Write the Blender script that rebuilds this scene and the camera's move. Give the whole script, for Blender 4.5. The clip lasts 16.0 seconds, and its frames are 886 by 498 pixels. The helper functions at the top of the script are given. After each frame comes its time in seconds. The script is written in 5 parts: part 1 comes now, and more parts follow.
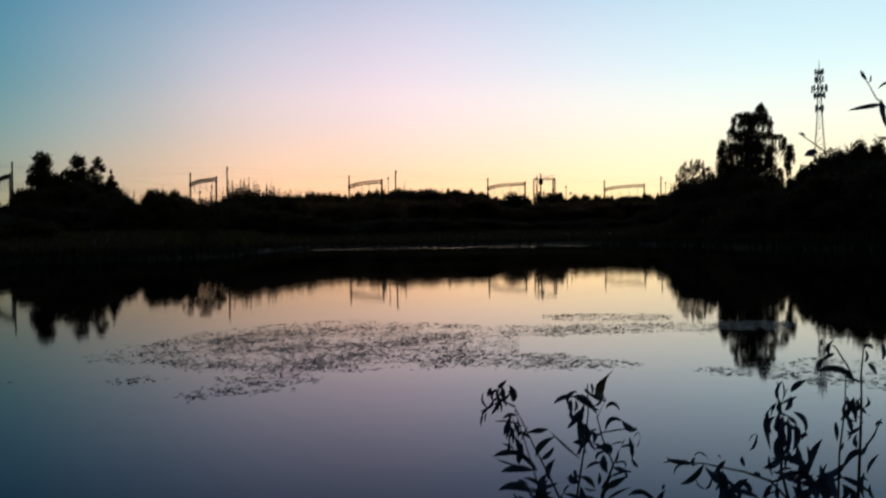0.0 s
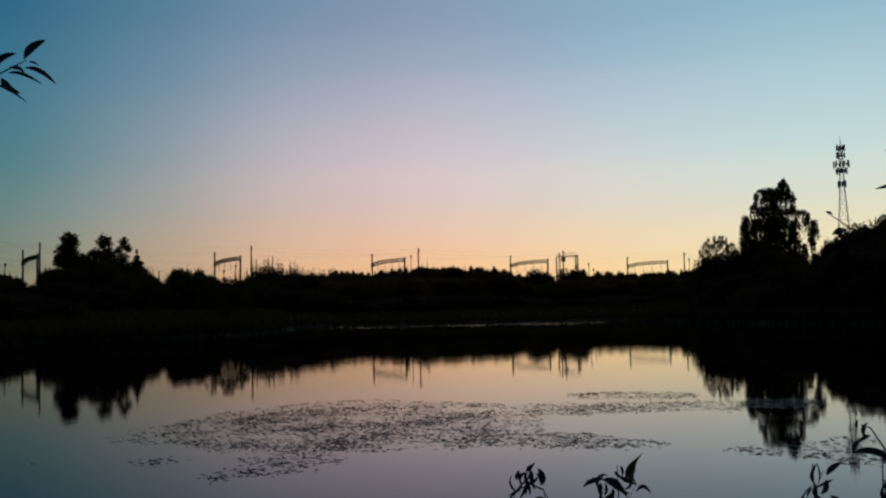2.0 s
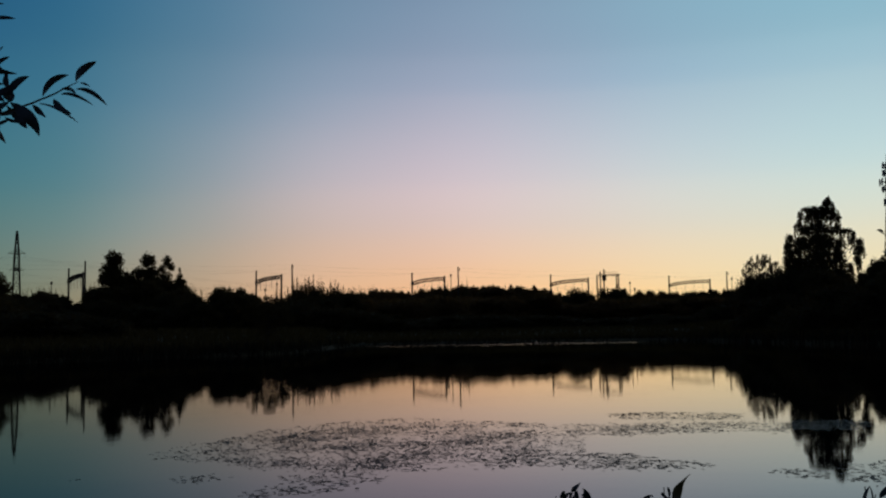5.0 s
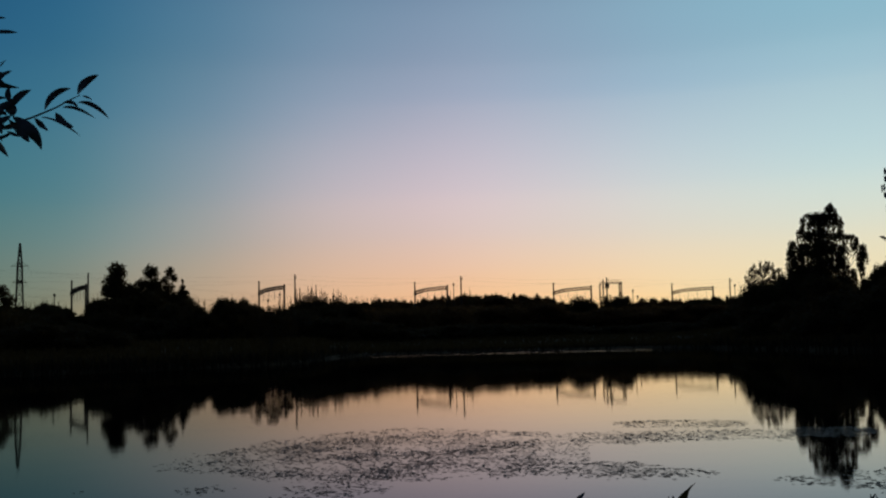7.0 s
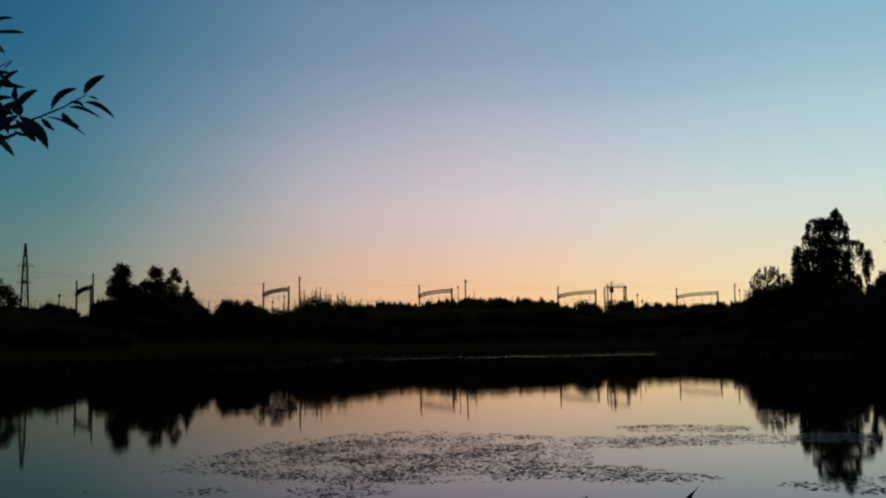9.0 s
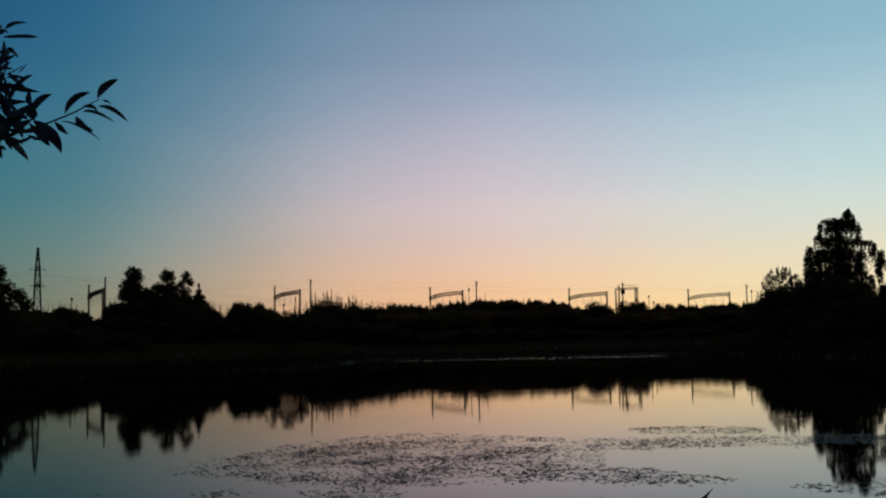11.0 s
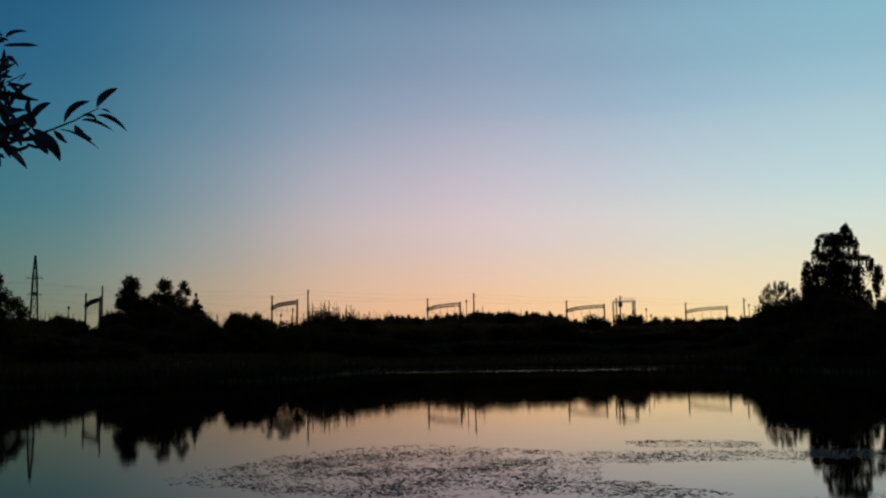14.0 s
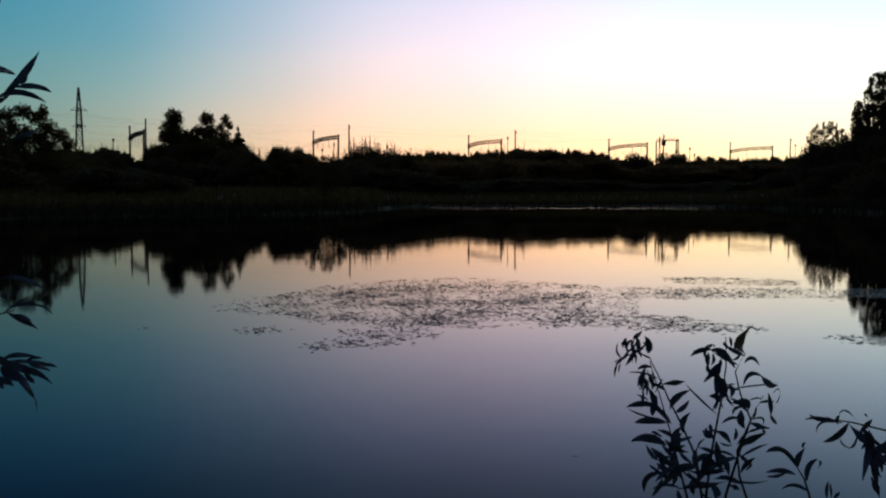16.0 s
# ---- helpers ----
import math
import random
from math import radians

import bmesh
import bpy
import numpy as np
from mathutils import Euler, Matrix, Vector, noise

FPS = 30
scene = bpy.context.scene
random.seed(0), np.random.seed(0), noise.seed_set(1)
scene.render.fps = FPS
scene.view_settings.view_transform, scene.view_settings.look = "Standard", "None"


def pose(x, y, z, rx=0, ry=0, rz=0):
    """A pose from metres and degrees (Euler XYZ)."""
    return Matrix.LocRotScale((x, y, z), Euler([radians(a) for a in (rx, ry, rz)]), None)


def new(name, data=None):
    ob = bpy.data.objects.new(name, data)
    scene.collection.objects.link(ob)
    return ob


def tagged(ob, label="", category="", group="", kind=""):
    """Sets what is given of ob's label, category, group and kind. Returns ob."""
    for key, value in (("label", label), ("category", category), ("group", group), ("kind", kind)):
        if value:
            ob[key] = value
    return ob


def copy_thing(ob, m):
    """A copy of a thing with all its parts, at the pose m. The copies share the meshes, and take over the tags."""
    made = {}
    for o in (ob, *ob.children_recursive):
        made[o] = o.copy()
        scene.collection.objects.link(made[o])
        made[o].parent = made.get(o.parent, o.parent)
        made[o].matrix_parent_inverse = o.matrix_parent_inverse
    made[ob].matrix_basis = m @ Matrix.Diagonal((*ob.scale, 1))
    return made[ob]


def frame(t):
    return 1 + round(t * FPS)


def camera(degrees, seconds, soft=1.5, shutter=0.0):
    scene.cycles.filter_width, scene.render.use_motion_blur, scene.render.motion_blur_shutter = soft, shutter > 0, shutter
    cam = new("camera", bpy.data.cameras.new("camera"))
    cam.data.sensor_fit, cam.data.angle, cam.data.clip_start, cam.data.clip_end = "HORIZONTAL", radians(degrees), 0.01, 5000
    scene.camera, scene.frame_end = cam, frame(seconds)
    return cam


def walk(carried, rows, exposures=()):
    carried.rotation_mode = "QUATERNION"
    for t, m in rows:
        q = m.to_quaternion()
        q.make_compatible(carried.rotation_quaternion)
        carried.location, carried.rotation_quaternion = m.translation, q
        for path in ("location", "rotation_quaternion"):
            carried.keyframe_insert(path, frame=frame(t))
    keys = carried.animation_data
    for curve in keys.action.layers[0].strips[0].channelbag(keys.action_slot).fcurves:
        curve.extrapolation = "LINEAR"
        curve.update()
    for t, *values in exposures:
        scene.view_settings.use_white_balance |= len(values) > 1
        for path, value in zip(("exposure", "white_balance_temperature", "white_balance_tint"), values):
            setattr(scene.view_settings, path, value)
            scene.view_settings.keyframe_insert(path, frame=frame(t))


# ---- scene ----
# ======== camera: a hand-held phone on the near bank, two metres above the water ========
cam = camera(47.10, 16.0, soft=2.15, shutter=0.5)
# seconds, sideways, height, turn to the left, tilt up, roll
ROWS = [
    (0.0, 0.0000, 2.0060, 0.00, -0.95, -0.96),
    (0.5, 0.0040, 2.0110, -0.86, 1.32, -1.23),
    (1.0, 0.0040, 2.0120, -0.31, 2.35, -1.93),
    (1.5, 0.0010, 2.0140, 0.22, 2.77, -1.84),
    (2.0, -0.0080, 2.0130, 1.20, 3.45, -1.25),
    (2.5, -0.0120, 2.0120, 2.16, 4.01, -0.76),
    (3.0, -0.0190, 2.0115, 2.98, 3.98, -0.53),
    (3.5, -0.0195, 2.0110, 3.28, 4.20, -0.53),
    (4.0, -0.0193, 2.0113, 3.33, 4.30, -0.64),
    (6.5, -0.0185, 2.0140, 3.54, 4.99, -1.57),
    (7.0, -0.0185, 2.0145, 3.56, 5.07, -1.51),
    (7.5, -0.0185, 2.0145, 3.66, 5.21, -1.46),
    (8.0, -0.0185, 2.0140, 3.68, 5.15, -1.39),
    (8.5, -0.0185, 2.0130, 3.94, 5.18, -1.14),
    (9.0, -0.0185, 2.0130, 3.82, 5.24, -1.10),
    (11.5, -0.0235, 2.0120, 4.59, 5.41, -1.22),
    (12.0, -0.0234, 2.0120, 4.55, 5.51, -0.99),
    (12.5, -0.0233, 2.0120, 4.36, 5.80, -0.93),
    (13.0, -0.0232, 2.0120, 4.41, 5.89, -0.92),
    (13.5, -0.0231, 2.0120, 4.22, 5.91, -0.97),
    (14.0, -0.0230, 2.0120, 4.29, 6.02, -0.86),
    (14.5, -0.0260, 2.0130, 5.53, 4.19, -1.38),
    (15.0, -0.0380, 1.9800, 6.42, -1.88, -0.76),
    (15.5, -0.0430, 1.9750, 6.62, -3.71, -0.53),
    (16.0, -0.0450, 1.9750, 6.65, -3.15, -0.07),
]
EXPOSURES = [
    (0.0, 0.5, 6450, 12), (0.3, 0.2, 6480, 11), (0.5, 0.05, 6500, 10), (0.8, 0.06, 6500, 10), (1.2, 0.05, 6500, 10), (1.8, 0.0, 6500, 10), (3.0, 0.0, 6500, 10), (14.3, 0.0, 6500, 10), (14.6, 0.05, 6500, 11),
    (15.0, 0.54, 6450, 12), (15.5, 0.80, 6420, 12), (16.0, 0.80, 6410, 13),
]
walk(cam, [(t, pose(x, 0, z, 90 + tilt, 0, turn) @ pose(0, 0, 0, 0, 0, roll)) for t, x, z, turn, tilt, roll in ROWS], EXPOSURES)

# ======== sky: clear dusk, the sun just below the horizon ahead and to the right ========
SUN_AZ = 9.0
world = bpy.data.worlds.new("dusk")
scene.world = world
world.use_nodes = True
wn, wl = world.node_tree.nodes, world.node_tree.links
wn.clear()


def wmath(op, a, b=None, c=None, clamp=False):
    n = wn.new("ShaderNodeMath")
    n.operation, n.use_clamp = op, clamp
    for i, s in enumerate((a, b, c)):
        if s is None:
            continue
        if isinstance(s, (int, float)):
            n.inputs[i].default_value = s
        else:
            wl.new(s, n.inputs[i])
    return n.outputs[0]


def wramp(fac, stops):
    n = wn.new("ShaderNodeValToRGB")
    n.color_ramp.interpolation = "CARDINAL"
    el = n.color_ramp.elements
    while len(el) < len(stops):
        el.new(0.5)
    for e, (p, c) in zip(el, stops):
        e.position, e.color = p, (*[(v / 255 / 12.92 if v < 10.3 else ((v / 255 + 0.055) / 1.055) ** 2.4) for v in c], 1)
    wl.new(fac, n.inputs[0])
    return n.outputs[0]


def wmix(fac, a, b, blend="MIX"):
    n = wn.new("ShaderNodeMix")
    n.data_type, n.blend_type = "RGBA", blend
    if isinstance(fac, (int, float)):
        n.inputs[0].default_value = fac
    else:
        wl.new(fac, n.inputs[0])
    for s, i in ((a, 6), (b, 7)):
        if isinstance(s, tuple):
            n.inputs[i].default_value = s
        else:
            wl.new(s, n.inputs[i])
    return n.outputs[2]


coord = wn.new("ShaderNodeTexCoord")
split = wn.new("ShaderNodeSeparateXYZ")
wl.new(coord.outputs["Generated"], split.inputs[0])
height = wmath("MAXIMUM", wmath("MULTIPLY", split.outputs[2], 2.0), 0.0)   # 1.0 at 30 degrees up
azim = wmath("MULTIPLY", wmath("ARCTAN2", split.outputs[0], split.outputs[1]), 180 / math.pi)
HIGH = [(0.85, (62, 92, 128)), (1.0, (40, 62, 96))]
# sRGB values of the evening sky by height, for five bearings from west to east
far_left = wramp(height, [(0.0, (104, 112, 92)), (0.1, (100, 120, 106)), (0.26, (70, 119, 126)), (0.4, (50, 110, 131)), (0.52, (38, 97, 130)), (0.66, (30, 84, 121)), (1.0, (26, 58, 96))])
left = wramp(height, [(0.0, (158, 138, 108)), (0.08, (152, 142, 118)), (0.18, (129, 144, 139)), (0.27, (102, 136, 143)), (0.42, (79, 125, 145)), (0.53, (63, 115, 140)), (0.66, (49, 102, 134)), (1.0, (30, 64, 100))])
mid_left = wramp(height, [(0.0, (218, 170, 128)), (0.08, (216, 175, 140)), (0.18, (198, 175, 160)), (0.28, (180, 174, 178)), (0.4, (149, 161, 177)), (0.53, (116, 143, 166)), (0.66, (96, 130, 156)), *HIGH])
glow = wramp(height, [(0.0, (246, 182, 124)), (0.07, (243, 189, 142)), (0.13, (236, 193, 162)), (0.2, (222, 195, 186)), (0.29, (210, 193, 200)), (0.45, (170, 173, 192)), (0.53, (145, 159, 182)), (0.66, (119, 142, 168)), *HIGH])
right = wramp(height, [(0.0, (252, 202, 132)), (0.07, (250, 212, 156)), (0.18, (228, 213, 192)), (0.29, (205, 209, 210)), (0.45, (165, 187, 204)), (0.53, (143, 173, 194)), (0.66, (125, 160, 182)), *HIGH])
far_right = wramp(height, [(0.0, (250, 212, 144)), (0.07, (241, 220, 172)), (0.18, (223, 221, 198)), (0.29, (197, 217, 215)), (0.45, (168, 198, 209)), (0.53, (147, 186, 202)), (0.66, (125, 170, 190)), *HIGH])


def smooth_step(x, lo, hi, how="SMOOTHSTEP"):
    n = wn.new("ShaderNodeMapRange")
    n.interpolation_type = how
    wl.new(x, n.inputs[0])
    n.inputs[1].default_value, n.inputs[2].default_value = lo, hi
    return n.outputs[0]


sky = wmix(smooth_step(azim, -32.0, -17.0), far_left, left)
sky = wmix(smooth_step(azim, -25.0, -8.0), sky, mid_left)
sky = wmix(smooth_step(azim, -17.0, 1.0), sky, glow)
sky = wmix(smooth_step(azim, -6.0, 11.0), sky, right)
sky = wmix(smooth_step(azim, 4.0, 20.0), sky, far_right)
# away from the glow and overhead the dusk is dim and blue
away = smooth_step(wmath("ABSOLUTE", wmath("SUBTRACT", azim, SUN_AZ)), 30.0, 110.0)
sky = wmix(away, sky, (0.024, 0.036, 0.062, 1))
sky = wmix(smooth_step(split.outputs[2], 0.4, 0.85), sky, (0.03, 0.05, 0.088, 1))
nishita = wn.new("ShaderNodeTexSky")
nishita.sky_type, nishita.sun_disc = "NISHITA", False
nishita.sun_elevation, nishita.sun_rotation = radians(-2.5), radians(SUN_AZ)
sky = wmix(0.01, sky, nishita.outputs[0], "ADD")
background = wn.new("ShaderNodeBackground")
background.inputs[1].default_value = 1.0
wl.new(sky, background.inputs[0])
wl.new(background.outputs[0], wn.new("ShaderNodeOutputWorld").inputs[0])


# ======== materials ========
def material(name, rough=0.7, metal=0.0):
    m = bpy.data.materials.new(name)
    m.use_nodes = True
    b = m.node_tree.nodes["Principled BSDF"]
    b.inputs["Roughness"].default_value, b.inputs["Metallic"].default_value = rough, metal
    if rough > 0.7:
        b.inputs["Specular IOR Level"].default_value = 0.12
    return m, m.node_tree.nodes, m.node_tree.links, b


def varied(name, dark, light, scale, rough=0.7, metal=0.0, bump=0.3, island=False, object_random=False, detail=6.0, dist=0.01):
    """Two colours mixed by coarse and fine noise, with relief; island or object_random shift each piece."""
    m, n, l, b = material(name, rough, metal)
    tc = n.new("ShaderNodeTexCoord")
    coarse, fine = n.new("ShaderNodeTexNoise"), n.new("ShaderNodeTexNoise")
    coarse.inputs["Scale"].default_value, fine.inputs["Scale"].default_value = scale, scale * 9
    coarse.inputs["Detail"].default_value = fine.inputs["Detail"].default_value = detail
    for t in (coarse, fine):
        l.new(tc.outputs["Object"], t.inputs["Vector"])
    fac = n.new("ShaderNodeMath")
    fac.operation = "MULTIPLY_ADD"
    l.new(fine.outputs[0], fac.inputs[0])
    fac.inputs[1].default_value = 0.45
    l.new(coarse.outputs[0], fac.inputs[2])
    out = fac.outputs[0]
    if island or object_random:
        src = n.new("ShaderNodeNewGeometry").outputs["Random Per Island"] if island else n.new("ShaderNodeObjectInfo").outputs["Random"]
        add = n.new("ShaderNodeMath")
        add.operation = "MULTIPLY_ADD"
        l.new(src, add.inputs[0])
        add.inputs[1].default_value = 0.7
        l.new(out, add.inputs[2])
        out = add.outputs[0]
    ramp = n.new("ShaderNodeValToRGB")
    e = ramp.color_ramp.elements
    hi = 1.45 if island or object_random else 0.95
    e[0].position, e[1].position = 0.35, min(1.0, hi)
    e[0].color, e[1].color = (*dark, 1), (*light, 1)
    l.new(out, ramp.inputs[0])
    l.new(ramp.outputs[0], b.inputs["Base Color"])
    if bump:
        bp = n.new("ShaderNodeBump")
        bp.inputs["Strength"].default_value, bp.inputs["Distance"].default_value = bump, dist
        l.new(fine.outputs[0], bp.inputs["Height"])
        l.new(bp.outputs[0], b.inputs["Normal"])
    return m


def translucent(m, share, tint):
    """Thin leaves and blades let part of the light behind them through."""
    n, l = m.node_tree.nodes, m.node_tree.links
    b, out = n["Principled BSDF"], n["Material Output"]
    t, mix = n.new("ShaderNodeBsdfTranslucent"), n.new("ShaderNodeMixShader")
    t.inputs["Color"].default_value, mix.inputs[0].default_value = (*tint, 1), share
    l.new(b.outputs[0], mix.inputs[1])
    l.new(t.outputs[0], mix.inputs[2])
    l.new(mix.outputs[0], out.inputs["Surface"])


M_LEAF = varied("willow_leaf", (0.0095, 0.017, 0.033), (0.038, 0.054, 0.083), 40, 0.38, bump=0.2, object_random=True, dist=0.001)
M_DRY = varied("dry_leaf", (0.03, 0.026, 0.012), (0.085, 0.072, 0.03), 60, 0.6, bump=0.2, dist=0.001)
M_TWIG = varied("twig_bark", (0.03, 0.025, 0.015), (0.09, 0.07, 0.045), 60, 0.8, dist=0.001)
M_BARK = varied("bark", (0.02, 0.017, 0.013), (0.08, 0.065, 0.05), 4, 0.9, bump=0.6, dist=0.03)
M_BIRCH = varied("birch_bark", (0.05, 0.045, 0.04), (0.55, 0.52, 0.47), 2.5, 0.8, bump=0.4, dist=0.02)
M_CROWN = varied("summer_foliage", (0.03, 0.026, 0.010), (0.085, 0.07, 0.028), 0.5, 0.75, bump=0, island=True)
M_CROWN2 = varied("willow_foliage", (0.024, 0.022, 0.010), (0.066, 0.058, 0.025), 0.5, 0.75, bump=0, island=True)
# brown of the glow's haze put into the foliage of the central wood
M_CROWN_GLOW = varied("foliage_glow_tint", (0.06, 0.036, 0.014), (0.15, 0.085, 0.034), 0.5, 0.8, bump=0, island=True)
M_PAD = varied("pondweed_leaf", (0.009, 0.0075, 0.006), (0.04, 0.031, 0.022), 6, 0.5, bump=0.2, island=True, dist=0.002)
M_PAD1 = varied("pondweed_leaf_single", (0.009, 0.0075, 0.006), (0.04, 0.031, 0.022), 6, 0.5, bump=0.2, object_random=True, dist=0.002)
for pad in (M_PAD, M_PAD1):                  # half-dry, dull leaves
    pad.node_tree.nodes["Principled BSDF"].inputs["Specular IOR Level"].default_value = 0.12
M_REED = varied("reed", (0.008, 0.0065, 0.003), (0.028, 0.022, 0.01), 1.5, 0.8, bump=0, island=True)
M_GRASS = varied("meadow_grass", (0.022, 0.0145, 0.005), (0.066, 0.044, 0.015), 1.5, 0.85, bump=0, island=True)
M_GROUND = varied("meadow", (0.035, 0.027, 0.014), (0.1, 0.075, 0.035), 0.06, 0.95, bump=0.7, dist=0.15)
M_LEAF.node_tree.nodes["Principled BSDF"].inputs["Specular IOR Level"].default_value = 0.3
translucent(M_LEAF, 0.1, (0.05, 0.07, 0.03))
translucent(M_DRY, 0.15, (0.12, 0.1, 0.03))
translucent(M_CROWN, 0.4, (0.12, 0.065, 0.02))
translucent(M_CROWN2, 0.35, (0.1, 0.055, 0.02))
translucent(M_CROWN_GLOW, 0.45, (0.2, 0.1, 0.03))
translucent(M_GRASS, 0.2, (0.11, 0.07, 0.02))
M_STEEL = varied("weathered_steel", (0.025, 0.02, 0.016), (0.075, 0.06, 0.05), 1.2, 0.75, 0.3, dist=0.004)
M_CONCRETE = varied("concrete_mast", (0.035, 0.029, 0.024), (0.095, 0.08, 0.068), 0.8, 0.9, dist=0.006)
M_WIRE = varied("wire", (0.02, 0.02, 0.02), (0.06, 0.055, 0.05), 2, 0.6, 0.5, bump=0)
M_ANTENNA = varied("antenna_plastic", (0.2, 0.2, 0.2), (0.45, 0.45, 0.44), 1, 0.5, bump=0.1)
M_PORCELAIN = varied("insulator", (0.06, 0.03, 0.02), (0.14, 0.07, 0.05), 3, 0.2, bump=0)


def water_material():
    """Dark water: a mirror by Fresnel, with shade put into it towards the west."""
    m, n, l, b = material("pond_water", 0.9)
    b.inputs["Base Color"].default_value = (0.0008, 0.0012, 0.002, 1)
    b.inputs["Specular IOR Level"].default_value = 0.0
    tc = n.new("ShaderNodeTexCoord")
    sep = n.new("ShaderNodeSeparateXYZ")
    l.new(tc.outputs["Object"], sep.inputs[0])

    def step(out, lo, hi, to_lo=0.0, to_hi=1.0):
        s = n.new("ShaderNodeMapRange")
        s.interpolation_type = "SMOOTHSTEP"
        l.new(out, s.inputs[0])
        for i, v in enumerate((lo, hi, to_lo, to_hi)):
            s.inputs[i + 1].default_value = v
        return s.outputs[0]

    def calc(op, a, c):
        s = n.new("ShaderNodeMath")
        s.operation = op
        for i, v in enumerate((a, c)):
            if isinstance(v, float):
                s.inputs[i].default_value = v
            else:
                l.new(v, s.inputs[i])
        return s.outputs[0]

    # a breath of wind ruffles the water along the far shore
    ruffle = calc("MULTIPLY", calc("MULTIPLY", step(sep.outputs[1], 114.0, 132.0), step(sep.outputs[0], -42.0, -29.0)), step(sep.outputs[0], 34.0, 12.0))
    rough = calc("ADD", calc("MULTIPLY", ruffle, 0.12), 0.046)
    swell, ripple = n.new("ShaderNodeTexNoise"), n.new("ShaderNodeTexNoise")
    swell.inputs["Scale"].default_value, ripple.inputs["Scale"].default_value = 0.35, 2.2
    swell.inputs["Detail"].default_value, ripple.inputs["Detail"].default_value = 2.0, 2.0
    for t in (swell, ripple):
        l.new(tc.outputs["Object"], t.inputs["Vector"])
    b1, b2 = n.new("ShaderNodeBump"), n.new("ShaderNodeBump")
    b1.inputs["Strength"].default_value, b1.inputs["Distance"].default_value = 1.0, 0.0022
    b2.inputs["Strength"].default_value, b2.inputs["Distance"].default_value = 1.0, 0.0003
    l.new(swell.outputs[0], b1.inputs["Height"])
    l.new(ripple.outputs[0], b2.inputs["Height"])
    l.new(b1.outputs[0], b2.inputs["Normal"])
    gloss, fresnel, mix = n.new("ShaderNodeBsdfGlossy"), n.new("ShaderNodeFresnel"), n.new("ShaderNodeMixShader")
    gloss.distribution = "BECKMANN"
    hue = n.new("ShaderNodeValToRGB")        # reflected light's tint put into the gloss: bluer looking down, warmer far off
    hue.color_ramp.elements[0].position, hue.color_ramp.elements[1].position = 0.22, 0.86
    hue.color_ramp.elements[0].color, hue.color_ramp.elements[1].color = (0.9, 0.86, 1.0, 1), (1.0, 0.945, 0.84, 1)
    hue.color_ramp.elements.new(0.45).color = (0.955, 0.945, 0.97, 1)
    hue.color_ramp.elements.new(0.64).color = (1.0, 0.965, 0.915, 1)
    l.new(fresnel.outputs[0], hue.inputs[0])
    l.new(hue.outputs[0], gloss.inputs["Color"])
    fresnel.inputs["IOR"].default_value = 1.333
    l.new(rough, gloss.inputs["Roughness"])
    for node in (gloss, fresnel):
        l.new(b2.outputs[0], node.inputs["Normal"])
    # imitated fall-off of light: the reflection is cut to 0.62 in the west
    west_dim = step(sep.outputs[0], -9.0, 2.0, 0.62, 1.0)
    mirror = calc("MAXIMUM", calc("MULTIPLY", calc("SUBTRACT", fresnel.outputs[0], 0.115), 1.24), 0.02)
    l.new(calc("MULTIPLY", mirror, west_dim), mix.inputs[0])
    l.new(b.outputs[0], mix.inputs[1])
    l.new(gloss.outputs[0], mix.inputs[2])
    l.new(mix.outputs[0], n["Material Output"].inputs["Surface"])
    return m


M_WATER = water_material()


# ======== building helpers ========
def mesh_from(name, verts, faces, mat, smooth=False):
    me = bpy.data.meshes.new(name)
    me.from_pydata([tuple(v) for v in verts], [], [tuple(int(i) for i in f) for f in faces])
    me.materials.append(mat)
    if smooth:
        me.polygons.foreach_set("use_smooth", [True] * len(me.polygons))
    me.update()
    return me


def part_mesh(name, me, parent, label=""):
    ob = new(name, me)
    ob.parent = parent
    return tagged(ob, label) if label else ob


def base(name, x, y, z, label, category, group="", kind="", turn=0.0):
    ob = new(name)
    ob.matrix_basis = pose(x, y, z, 0, 0, turn)
    return tagged(ob, label, category, group, kind)


